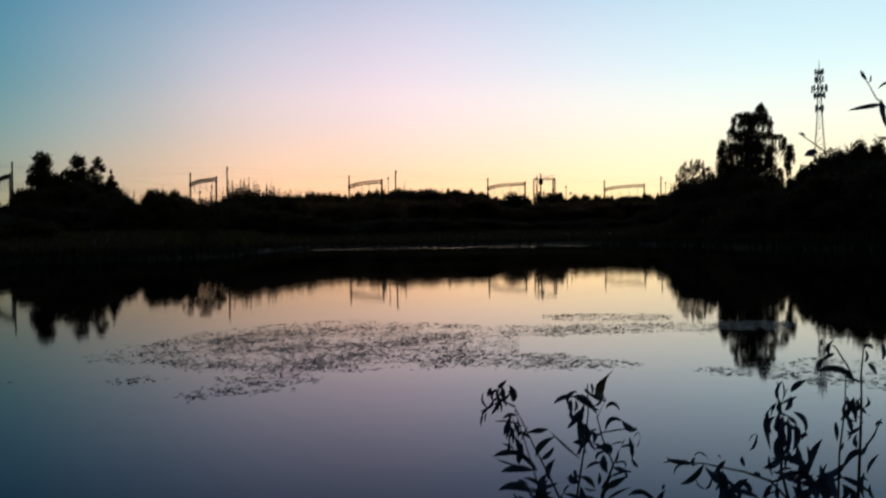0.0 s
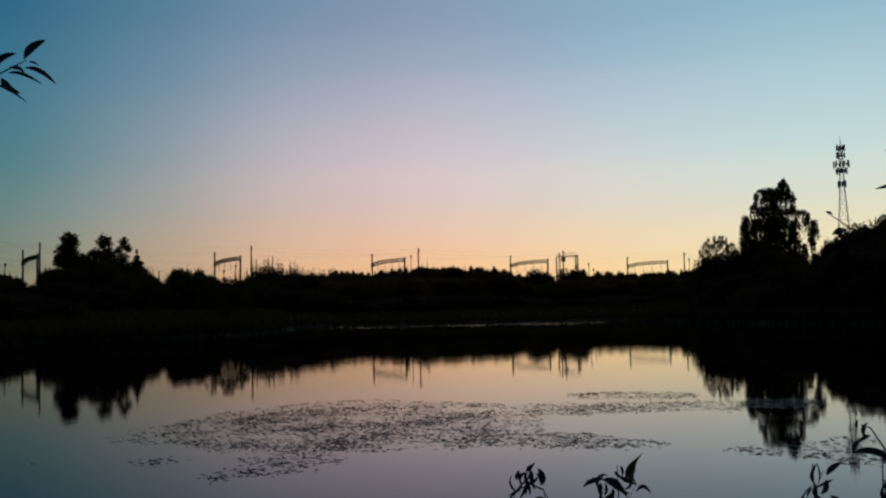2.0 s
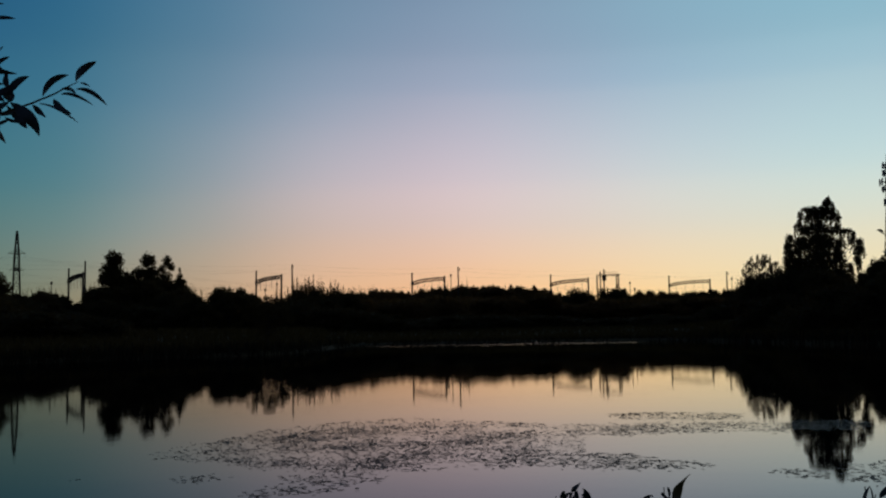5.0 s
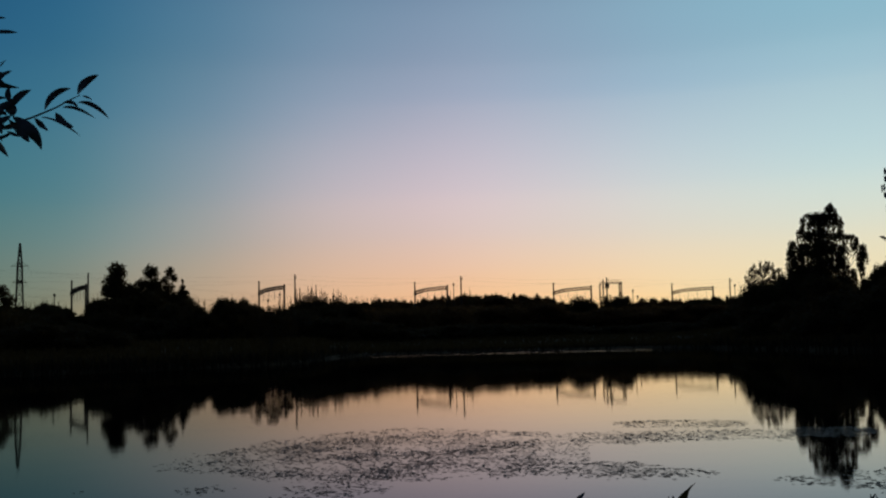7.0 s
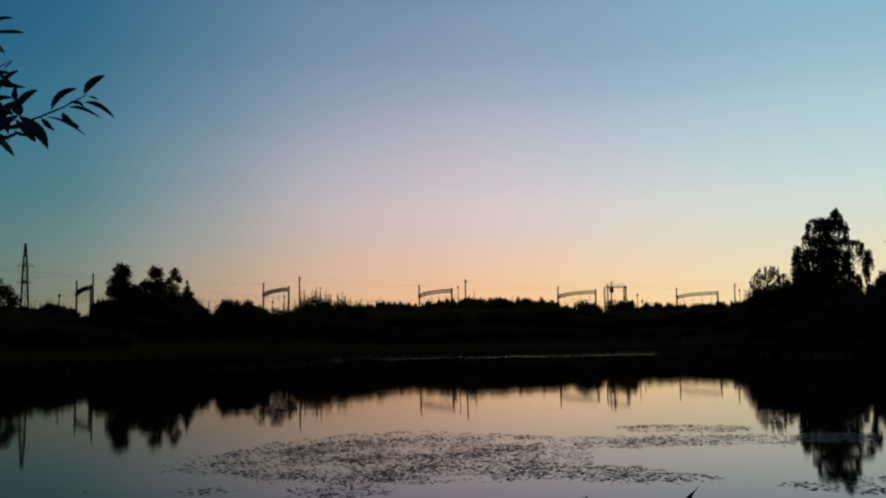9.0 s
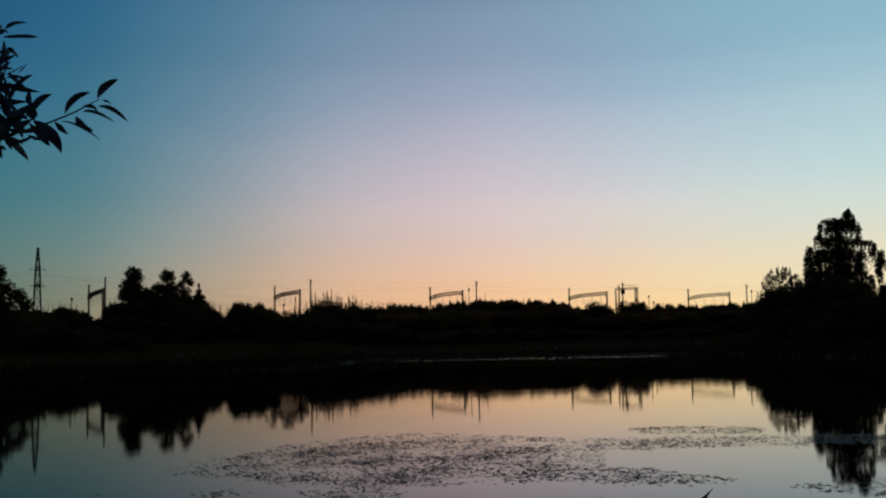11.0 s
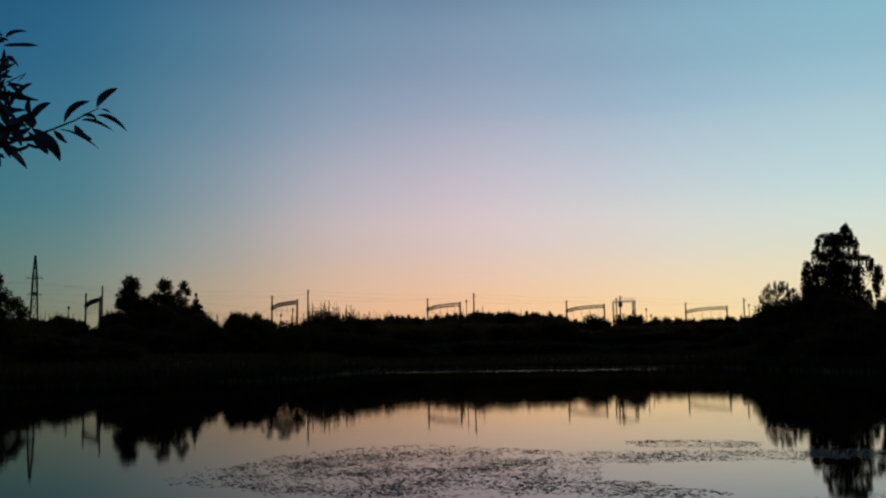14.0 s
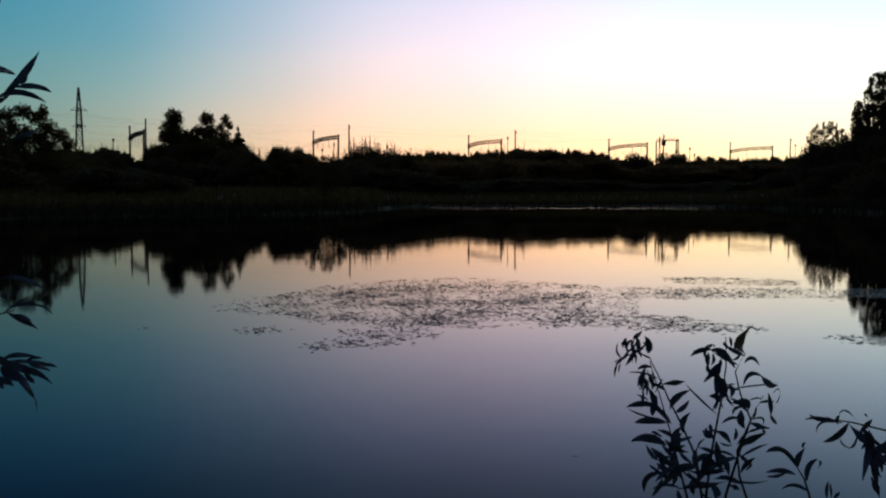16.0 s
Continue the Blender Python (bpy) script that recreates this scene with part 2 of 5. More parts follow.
class Shape:
    """Gathers vertices and faces of one part."""

    def __init__(self):
        self.v, self.f = [], []

    def tube(self, pts, radii, sides=6):
        pts = [Vector(p) for p in pts]
        start = len(self.v)
        for i, p in enumerate(pts):
            d = (pts[min(i + 1, len(pts) - 1)] - pts[max(i - 1, 0)])
            d = d.normalized() if d.length > 1e-9 else Vector((0, 0, 1))
            a = d.cross(Vector((0, 0, 1)) if abs(d.z) < 0.9 else Vector((1, 0, 0))).normalized()
            b = d.cross(a)
            for k in range(sides):
                t = 2 * math.pi * k / sides
                self.v.append(p + (a * math.cos(t) + b * math.sin(t)) * radii[i])
        for i in range(len(pts) - 1):
            for k in range(sides):
                q, r = start + i * sides, start + (i + 1) * sides
                self.f.append((q + k, q + (k + 1) % sides, r + (k + 1) % sides, r + k))
        self.f.append(tuple(start + k for k in reversed(range(sides))))
        self.f.append(tuple(start + (len(pts) - 1) * sides + k for k in range(sides)))
        return self

    def beam(self, a, b, w):
        """A square bar from a to b."""
        return self.tube([a, b], [w * 0.7071, w * 0.7071], 4)

    def box(self, c, s):
        o = len(self.v)
        for dx in (-1, 1):
            for dy in (-1, 1):
                for dz in (-1, 1):
                    self.v.append(Vector((c[0] + dx * s[0] / 2, c[1] + dy * s[1] / 2, c[2] + dz * s[2] / 2)))
        for f in ((0, 1, 3, 2), (4, 6, 7, 5), (0, 4, 5, 1), (2, 3, 7, 6), (0, 2, 6, 4), (1, 5, 7, 3)):
            self.f.append(tuple(o + i for i in f))
        return self

    def put(self, name, mat, parent, label="", smooth=False):
        return part_mesh(name, mesh_from(name, self.v, self.f, mat, smooth), parent, label)


def polar(az, d):
    return d * math.sin(radians(az)), d * math.cos(radians(az))


def sm(x, lo, hi):
    t = min(1.0, max(0.0, (x - lo) / (hi - lo)))
    return t * t * (3 - 2 * t)


# ======== the land: one sheet with the pond's basin in it ========
SHORE = [(-180, 60), (-95, 45), (-60, 62), (-40, 74), (-28, 84), (-20, 88), (-14.5, 92), (-11.0, 101), (-9.8, 131), (-7, 141), (0, 139), (7, 141), (10.5, 134),
         (13, 118), (16, 104), (20, 92), (28, 82), (40, 72), (60, 60), (95, 45), (180, 60)]
RAIL_O, RAIL_U, RAIL_P = Vector((-28.7, 314.7)), Vector((0.84, 0.543)), Vector((0.543, -0.84))
RAIL_Z = 8.0


def shore(az):
    return float(np.interp(az, [s[0] for s in SHORE], [s[1] for s in SHORE]))


def ground_z(x, y):
    r, az = math.hypot(x, y), math.degrees(math.atan2(x, y))
    wob = noise.noise((x * 0.09, y * 0.09, 1.7)) * 2.2
    far = r - shore(az) + wob
    near = 3.4 + 0.25 * noise.noise((x * 0.7, 3.1, 0.2)) + 0.02 * x * x - y
    d = max(far, near)
    if d < 0:
        return max(-1.6, d * 0.3)
    z = 0.42 * sm(d, 0, 1.6) + (1.6 * sm(d, 4, 60) if far > near else 0.12 * sm(d, 1.5, 6))
    z += noise.noise((x * 0.05, y * 0.05, 9.0)) * 0.25 * sm(d, 2, 20)
    q = (Vector((x, y)) - RAIL_O).dot(RAIL_P)      # metres in front of the first mast row, towards the pond
    if far > 0 and y > 60:
        z = max(z, z + (RAIL_Z - z) * (1 - sm(q, 33, 52)))
    return z


def build_ground():
    radii = [0.0, 0.8, 1.6, 2.2, 2.6, 2.9, 3.1, 3.3, 3.5, 3.7, 4.0, 4.5, 5.5, 8, 14, 24, 36, 48] + [56 + 3.0 * i for i in range(34)] + \
            [162 + 7 * i for i in range(34)] + [420, 480, 580, 760, 1100, 1800, 3000, 4500]
    n = 288
    vs, fs = [(0, 0, ground_z(0, 0.0))], []
    for r in radii[1:]:
        for k in range(n):
            x, y = polar(360 * k / n - 180, r)
            vs.append((x, y, ground_z(x, y)))
    for k in range(n):
        fs.append((0, 1 + (k + 1) % n, 1 + k))
    for i in range(len(radii) - 2):
        a, b = 1 + i * n, 1 + (i + 1) * n
        for k in range(n):
            fs.append((a + k, a + (k + 1) % n, b + (k + 1) % n, b + k))
    ob = new("ground", mesh_from("ground", vs, fs, M_GROUND, True))
    return tagged(ob, "dark grassy banks and meadow round the pond", "ground", kind="structure")


build_ground()


def build_water():
    vs, fs, n = [(0, 30, 0)], [], 96
    for k in range(n):
        az = 360 * k / n - 180
        x, y = polar(az, shore(az) + 6)
        vs.append((x, max(y, 1.0), 0))
    for k in range(n):
        fs.append((0, 1 + (k + 1) % n, 1 + k))
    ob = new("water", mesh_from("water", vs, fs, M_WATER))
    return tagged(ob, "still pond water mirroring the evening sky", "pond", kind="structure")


build_water()


# ======== trees ========
def crown_mesh(rng, clumps, count, size, mat, droop=0.0, shell=0.55, tresses=0):
    """Many small leafy sprays in uneven clumps (x, y, z, rx, ry, rz)."""
    clumps = np.array(clumps, float)
    vol = (clumps[:, 3] * clumps[:, 5]) ** 0.8
    which = rng.choice(len(clumps), count, p=vol / vol.sum())
    d = rng.normal(size=(count, 3))
    d /= np.linalg.norm(d, axis=1)[:, None]
    r = (shell + (1.0 - shell) * rng.random(count) ** 0.8) * (0.94 + 0.1 * rng.exponential(1.0, count))
    r *= 1 + 0.16 * np.sin(d[:, 0] * 5 + which) * np.sin(d[:, 2] * 6 + 2.3 * which)
    c = clumps[which, :3] + d * r[:, None] * clumps[which, 3:]
    if tresses:                              # leaves strung on hanging twigs
        w = rng.choice(len(clumps), tresses, p=vol / vol.sum())
        e = rng.normal(size=(tresses, 3))
        e /= np.linalg.norm(e, axis=1)[:, None]
        top = clumps[w, :3] + e * clumps[w, 3:] * 0.98
        ln, k = rng.uniform(0.7, 2.3, tresses), 22
        u = rng.random((tresses, k))
        hang = top[:, None, :] + np.stack([0.12 * e[:, 0:1] * u, 0.12 * e[:, 1:2] * u, -ln[:, None] * u], 2) + rng.normal(size=(tresses, k, 3)) * 0.07
        c = np.concatenate([c, hang.reshape(-1, 3)])
        count = len(c)
    a = rng.normal(size=(count, 3))
    a[:, 2] = a[:, 2] * (1 - droop) - droop * 1.6
    a /= np.linalg.norm(a, axis=1)[:, None]
    b = np.cross(a, rng.normal(size=(count, 3)))
    b /= np.linalg.norm(b, axis=1)[:, None]
    s = size * (0.5 + rng.random(count) ** 2)[:, None]
    s *= np.clip(np.concatenate([clumps[which, 3], np.full(count - len(which), 9.0)]) / (2.2 * size), 0.55, 1.0)[:, None]
    long = 0.75 + 0.7 * droop
    v = np.stack([c - a * s * long, c + b * s * 0.42 - a * s * 0.1, c + a * s * long, c - b * s * 0.42 + a * s * 0.12], 1).reshape(-1, 3)
    f = np.arange(count * 4).reshape(-1, 4)
    return mesh_from("crown", v.tolist(), f.tolist(), mat)


def plume_clumps(rng, shoots, spread, low, tall, lean):
    """Upright shoots, each a string of ever smaller clumps that ends in a thin tip."""
    out = []
    for i in range(shoots):
        a, k = rng.random() * 6.283, math.sqrt(rng.random())
        x, y = spread * k * math.cos(a), spread * k * math.sin(a)
        top = tall * (1 - 0.3 * k * k - 0.25 * rng.random())
        lx, ly = lean * k * math.cos(a) + rng.normal() * 0.25, lean * k * math.sin(a) + rng.normal() * 0.25
        for j in range(6):
            t = (j + 0.5) / 6
            r = 0.55 * (1 - t) ** 0.8 + 0.09
            out.append((x + lx * t, y + ly * t, low + (top - low) * t, r, r, 0.6 * (top - low) / 6 + 0.1))
    return out


def limbs(shape, clumps, foot, thick):
    """Boughs from the trunk's line out to every clump."""
    for cx, cy, cz, rx, ry, rz in clumps:
        z0 = max(foot + 0.3, cz - 1.2 * rz - abs(cx) * 0.5)
        p0 = Vector((cx * 0.12, cy * 0.12, z0))
        p2 = Vector((cx, cy, cz + rz * 0.5))
        p1 = p0.lerp(p2, 0.5) + Vector((cx * 0.1, cy * 0.1, -0.1 * rz))
        shape.tube([p0, p1, p2], [thick * 0.45, thick * 0.3, thick * 0.06], 5)


def tree(name, seed, clumps, height, label, category, count, size, mat=M_CROWN, bark=M_BARK, thick=0.16, droop=0.0, stems=1, shell=0.55, tresses=0):
    rng = np.random.default_rng(seed)
    ob = new(name)
    tagged(ob, label, category)
    t = Shape()
    for s in range(stems):
        lean = rng.normal(size=2) * (0.25 * height / 8 if stems > 1 else 0.12)
        hs = height * (0.8 if stems == 1 else 0.55 + 0.25 * rng.random())
        t.tube([(lean[0] * 0.1, lean[1] * 0.1, -0.4), (lean[0] * 0.3, lean[1] * 0.3, hs * 0.35), (lean[0] * 0.8, lean[1] * 0.8, hs * 0.75), (lean[0], lean[1], hs)],
               [thick * 1.25, thick, thick * 0.6, thick * 0.1], 7)
    limbs(t, clumps, height * 0.08, thick)
    t.put("trunk", bark, ob, smooth=True)
    part_mesh("crown", crown_mesh(rng, clumps, count, size, mat, droop, shell, tresses), ob)
    return ob


def random_clumps(rng, height, spread, low, n, tips=0):
    """Clumps of a broad crown that reach from low to height."""
    out = [(0, 0, height - 0.16 * height, spread * 0.42, spread * 0.42, 0.16 * height)]
    for i in range(n):
        z = low + (height * 0.86 - low) * ((i + 0.5) / n)
        w = spread * math.sqrt(max(0.15, 1 - ((z - height * 0.5) / (height * 0.62)) ** 2))
        a = rng.random() * 6.283
        k = w * (0.3 + 0.4 * rng.random())
        r = spread * (0.36 + 0.22 * rng.random())
        out.append((k * math.cos(a), k * math.sin(a), z, r, r, r * (0.7 + 0.5 * rng.random())))
    for i in range(tips):                    # leading shoots that stand proud of the crown
        a, k = rng.random() * 6.283, spread * 0.75 * math.sqrt(rng.random())
        r = spread * (0.07 + 0.08 * rng.random())
        z = height * (0.97 - 0.3 * (k / spread) ** 2 - 0.1 * rng.random())
        out.append((k * math.cos(a), k * math.sin(a), z, r, r, height * (0.05 + 0.06 * rng.random())))
    return out


def crown_size(ob):
    """Height of the crown's top and its full width, leaving out a few stray sprays."""
    c = next(o for o in ob.children if o.name.startswith("crown"))
    co = np.empty(len(c.data.vertices) * 3)
    c.data.vertices.foreach_get("co", co)
    co = co.reshape(-1, 3)
    return float(np.quantile(co[:, 2], 0.995)), 2 * float(np.quantile(np.abs(co[:, 0]), 0.97))


def prototypes():
    """Wood and scrub kinds, each ten metres tall, off stage until copied to their places."""
    made = []
    rng = np.random.default_rng(5)
    for i in range(5):
        cl = random_clumps(rng, 10, 2.7 + 0.35 * i, 1.4, 9, 9)
        made.append(("broad", tree("deciduous_tree", 20 + i, cl, 10, "dark leafy tree in the belt beyond the pond", "tree", 11000, 0.25, shell=0.2)))
    for i in range(3):
        cl = random_clumps(rng, 10, 1.9, 2.0, 8, 6)
        made.append(("slim", tree("slim_tree", 40 + i, cl, 10, "slim dark tree with an uneven leafy crown", "tree", 7000, 0.22, shell=0.2)))
    for i in range(4):
        cl = random_clumps(rng, 10, 6.2, 1.0, 10, 12)
        made.append(("bush", tree("bush", 60 + i, cl, 10, "dense dark bush at the edge of the meadow", "bush", 12000, 0.4, M_CROWN2, thick=0.12, stems=5, shell=0.2)))
    for i in range(3):
        cl = random_clumps(rng, 10, 2.4 + 0.4 * i, 1.4, 9, 9)
        made.append(("far", tree("woodland_tree", 90 + i, cl, 10, "leafy tree in the wood beyond the railway, glow put into its colour", "tree", 9000, 0.24, M_CROWN_GLOW, shell=0.2)))
    for i in range(2):
        cl = random_clumps(rng, 10, 1.5, 1.6, 8, 5)
        made.append(("top", tree("young_tree", 95 + i, cl, 10, "slender tree of the wood beyond the railway, glow put into its colour", "tree", 6000, 0.22, M_CROWN_GLOW, shell=0.2)))
    for i in range(2):
        cl = random_clumps(rng, 10, 6.2, 1.0, 10, 12)
        made.append(("heath", tree("thicket", 98 + i, cl, 10, "low thicket below the railway, glow put into its colour", "bush", 11000, 0.4, M_CROWN_GLOW, thick=0.12, stems=5, shell=0.2)))
    for i in range(3):
        cl = plume_clumps(rng, 30, 3.2, 1.6, 10.0, 1.4) + [(0, 0, 3.0, 3.0, 3.0, 2.4), (0, 0, 5.0, 2.5, 2.5, 1.9), (0.3, 0, 6.6, 1.6, 1.6, 1.3)]
        made.append(("spiky", tree("tall_shrub", 80 + i, cl, 10, "upright scrubby shrub with bare-tipped shoots", "shrub", 17000, 0.26, M_CROWN2, thick=0.05, stems=6, droop=-0.1)))
    return made


PROTO = prototypes()
SIZE = {p.name: crown_size(p) for k, p in PROTO}


def plant(kind, az, d, top, width=None, seed=0):
    """A copy of a kind, its foot on the ground at that bearing and distance, its top at that height."""
    pick = [p for k, p in PROTO if k == kind]
    p = pick[seed % len(pick)]
    x, y = polar(az, d)
    z = ground_z(x, y) - 0.1
    tall, wide = SIZE[p.name]
    s = max(0.1, (top - z) / tall)
    sw = s if width is None else width / wide
    m = pose(x, y, z, 0, 0, (seed * 73) % 360) @ Matrix.Diagonal((sw, sw, s, 1))
    return copy_thing(p, m)


EYE = 2.0
# the skyline of the belt beyond the pond: bearing, slope of the tops
SKY_W = [(-34, .045), (-30, .04), (-27, .040), (-26.2, .040), (-25.1, .0425), (-24.4, .040), (-23.9, .0365), (-23.5, .029), (-23.2, .031), (-22.75, .033), (-22.2, .045), (-20.6, .054), (-18.9, .053), (-17.8, .048), (-17.2, .038),
         (-16.6, .031), (-15.9, .0445), (-15.3, .043), (-14.7, .0435), (-14.1, .038), (-13.3, .031), (-12.6, .0325), (-12.0, .037), (-11.4, .040), (-10.7, .040), (-10.2, .0365), (-9.6, .038), (-9.0, .0385), (-8.2, .0385), (-7.1, .041), (-6.2, .040)]
SKY_E = [(-5.4, .0375), (-4.5, .0405), (-3.8, .0405), (-3.1, .041), (-2.3, .044), (-1.4, .0425), (-.5, .0437), (.4, .0425), (1.4, .0405), (2.3, .0385), (3.0, .034),
         (3.6, .0285), (4.4, .029), (5.3, .028), (6.2, .029), (6.85, .029), (7.45, .0345), (8.0, .0315), (8.6, .0335), (9.2, .0315), (10.4, .032), (11.3, .0325), (12.2, .0325), (13.0, .036)]


def wood_at(az):
    """How far off the wood stands: before the railway in the west, beyond it where the meadow runs back."""
    return 247 + 130 * sm(az, -8.6, -6.4) - 165 * sm(az, 10.4, 12.9) - 62 * sm(az, -17.9, -17.1) * (1 - sm(az, -14.3, -13.7))


def belt():
    rng = np.random.default_rng(11)
    sky_line = SKY_W + SKY_E
    xs, ys = [s[0] for s in sky_line], [s[1] for s in sky_line]
    for i, (az, el) in enumerate(sky_line):
        gap = 0.5 * ((sky_line[min(i + 1, len(sky_line) - 1)][0] - sky_line[max(i - 1, 0)][0]))
        gap = max(0.6, min(gap, 2.0))
        for j in (-1, 0, 1):
            d = wood_at(az) + 20 * (rng.random() - 0.5)
            kind = ("slim", "broad", "slim") if el > 0.037 else ("bush", "broad", "slim")
            if -7.5 < az < 9.5:
                kind = ("far", "far", "top")
            cap = (0.93 if -9.2 < az < 3.2 else 1.0) if j == 0 else 0.88 + 0.1 * rng.random()
            plant(kind[j + 1], az + 0.31 * gap * j, d, EYE + d * el * cap, radians(gap) * d * (1.0 if j == 0 else 0.7), i * 3 + j + 1)
    az, i = -34.0, 0
    while az < 14:                          # the lower wood that closes the gaps between them
        el = float(np.interp(az, xs, ys))
        d = wood_at(az) + 10 - 30 * rng.random()
        plant(("far", "top", "far")[i % 3] if -7.5 < az < 9.5 else ("broad", "slim", "bush")[i % 3], az, d, EYE + d * el * (0.80 + 0.16 * rng.random()), (0.021 + 0.012 * rng.random()) * d, i * 3 + 1)
        az, i = az + 0.34 + 0.2 * rng.random(), i + 1
    az = -27.0
    while az < 13.2:                        # slender tops that fret the skyline
        el = float(np.interp(az, xs, ys))
        d = wood_at(az) + 14 * rng.random()
        mid = -9.2 < az < 3.2
        if mid:                             # a close row of small rounded and pointed tops
            plant(("top", "far", "top", "spiky", "top")[i % 5], az, d, EYE + d * el * (0.93 + 0.11 * rng.random()), (0.0055 + 0.004 * rng.random()) * d, i * 5 + 2)
        elif not -13.9 < az < -12.1:
            plant(("slim", "spiky", "broad", "spiky")[i % 4], az, d, EYE + d * el * (0.86 + 0.25 * rng.random() ** 1.4), (0.005 + 0.006 * rng.random()) * d, i * 5 + 2)
        az, i = az + (0.2 if mid else 0.22) + 0.2 * rng.random(), i + 1
    az = -8.5
    while az < 12.5:                        # bushes along the foot of the railway bank
        d = 232 + 24 * rng.random()
        plant(("heath", "far")[i % 2], az, d, EYE + d * ((0.027 if az < 2.6 else 0.021) + 0.006 * rng.random()), 8 + 4 * rng.random(), i * 7 + 3)
        az, i = az + 0.5 + 0.4 * rng.random(), i + 1
    az = -34.0
    while az < 15:                          # scrub at the edge of the meadow
        el = float(np.interp(az, xs, ys))
        d = 186 + 24 * rng.random()
        low = 1 - 0.55 * sm(az, -9.0, -6.0) * (1 - sm(az, 10.4, 12.9))
        plant("bush", az, d, EYE + d * el * (0.45 + 0.33 * rng.random()) * low, 6 + 4 * rng.random(), i)
        az, i = az + 0.6 + 0.4 * rng.random(), i + 1


belt()
# round bushes below the gantry: bearing, slope of the top, width
for k, (az, el, w) in enumerate([(3.35, .0312, 4.0), (4.25, .0362, 8.0), (4.6, .0335, 6.0), (6.15, .0365, 7.0), (6.45, .0325, 4.5)]):
    plant("bush", az, 258, EYE + 258 * el, w, k + 2)
# upright shrubs: bearing, slope of the top, distance, width
SHRUBS = [(-11.7, .0465, 242, 5.0), (-11.35, .0495, 244, 5.0), (-11.05, .0525, 245, 4.6), (-10.75, .0505, 243, 4.6), (-10.5, .0455, 246, 4.6), (-10.15, .0420, 244, 5),
          (-9.85, .0455, 244, 4.4), (-9.6, .0475, 246, 4.0), (-9.3, .0445, 244, 4.4), (-8.9, .0405, 246, 5.0), (-8.2, .0415, 250, 5.0), (-7.55, .0415, 256, 4.0)]
SHRUBS_WEST = [(-25.8, .0415, 236, 3.0), (-25.35, .043, 238, 3.2), (-24.95, .0445, 237, 3.0), (-24.55, .0425, 239, 3.2), (-24.15, .0405, 236, 3.0), (-22.75, .0425, 238, 3.0),
               (-22.4, .0465, 236, 3.4), (-22.05, .0485, 238, 3.0), (-17.3, .045, 238, 3.6), (-16.9, .0405, 238, 3.4), (-16.4, .038, 238, 3.0), (-12.75, .0395, 246, 3.0),
               (-12.45, .037, 246, 4.2), (-3.3, .046, 260, 2.0), (-3.9, .040, 262, 4), (-2.2, .0445, 262, 3.4)]
for k, (az, el, d, w) in enumerate(SHRUBS + SHRUBS_WEST):
    plant("spiky", az, d, EYE + d * el, w, k)


def stand(ob, az, d, top=16.5, wide=1.0):
    x, y = polar(az, d)
    z = ground_z(x, y) - 0.1
    ob.matrix_basis = pose(x, y, z, 0, 0, -az) @ Matrix.Diagonal((wide, wide, (top - z) / crown_size(ob)[0], 1))
    return ob


# the tall trees of the western end, seen edge on across the pond
stand(tree("poplar", 101, [(0, 0, 15.0, 1.7, 1.6, 1.9), (-.5, .3, 12.6, 2.1, 1.9, 2.0), (.6, 0, 10.2, 2.6, 2.2, 2.2), (-1.6, 0, 10.6, 1.4, 1.4, 1.6), (2.6, 0, 10.8, 1.1, 1.1, 1.4), (0, 0, 6.6, 3.2, 2.8, 3.0)],
           16.8, "tall dark poplar with a rounded narrow top", "tree", 20000, 0.27, shell=0.05), -21.4, 240, 20.60, 1.20)
stand(tree("oak", 102, [(0, 0, 14.6, 1.5, 1.5, 1.6), (-1.5, 0, 12.0, 1.5, 1.5, 1.4), (.5, .2, 11.8, 1.8, 1.7, 1.8), (.2, 0, 8.6, 3.0, 2.6, 2.8), (-1.8, 0, 8.8, 2.0, 2.0, 2.4), (1.0, 0, 5.5, 3.0, 2.8, 2.6)],
           16.2, "tall dark tree with a forked leafy crown", "tree", 19000, 0.27, shell=0.05), -19.65, 240, 20.00, 1.20)
stand(tree("aspen", 103, [(.3, 0, 14.8, 1.0, 1.0, 1.5), (-.7, 0, 13.2, .8, .8, 1.1), (1.1, 0, 13.6, .7, .7, 1.0), (0, 0, 11.4, 1.4, 1.3, 1.3), (.3, 0, 8.6, 1.8, 1.6, 2.2), (0, 0, 5.0, 2.4, 2.2, 2.6)],
           16.2, "slender tree with an airy open crown", "tree", 5200, 0.27, thick=0.12, shell=0.2), -18.75, 241, 19.87, 1.20)
stand(tree("spruce", 104, [(0, 0, 13.3, .16, .16, .8), (0, 0, 12.0, .42, .4, .8), (.1, 0, 10.8, .75, .7, .8), (-.1, 0, 9.5, 1.1, 1.0, .9), (.1, 0, 8.0, 1.5, 1.3, 1.0), (0, 0, 6.0, 2.0, 1.8, 1.6), (.2, 0, 3.8, 2.4, 2.2, 2.2)],
           13.8, "small pointed conifer beside taller trees", "tree", 5000, 0.3, thick=0.1, droop=0.3, shell=0.15), -18.0, 239, 16.9, 1.75)
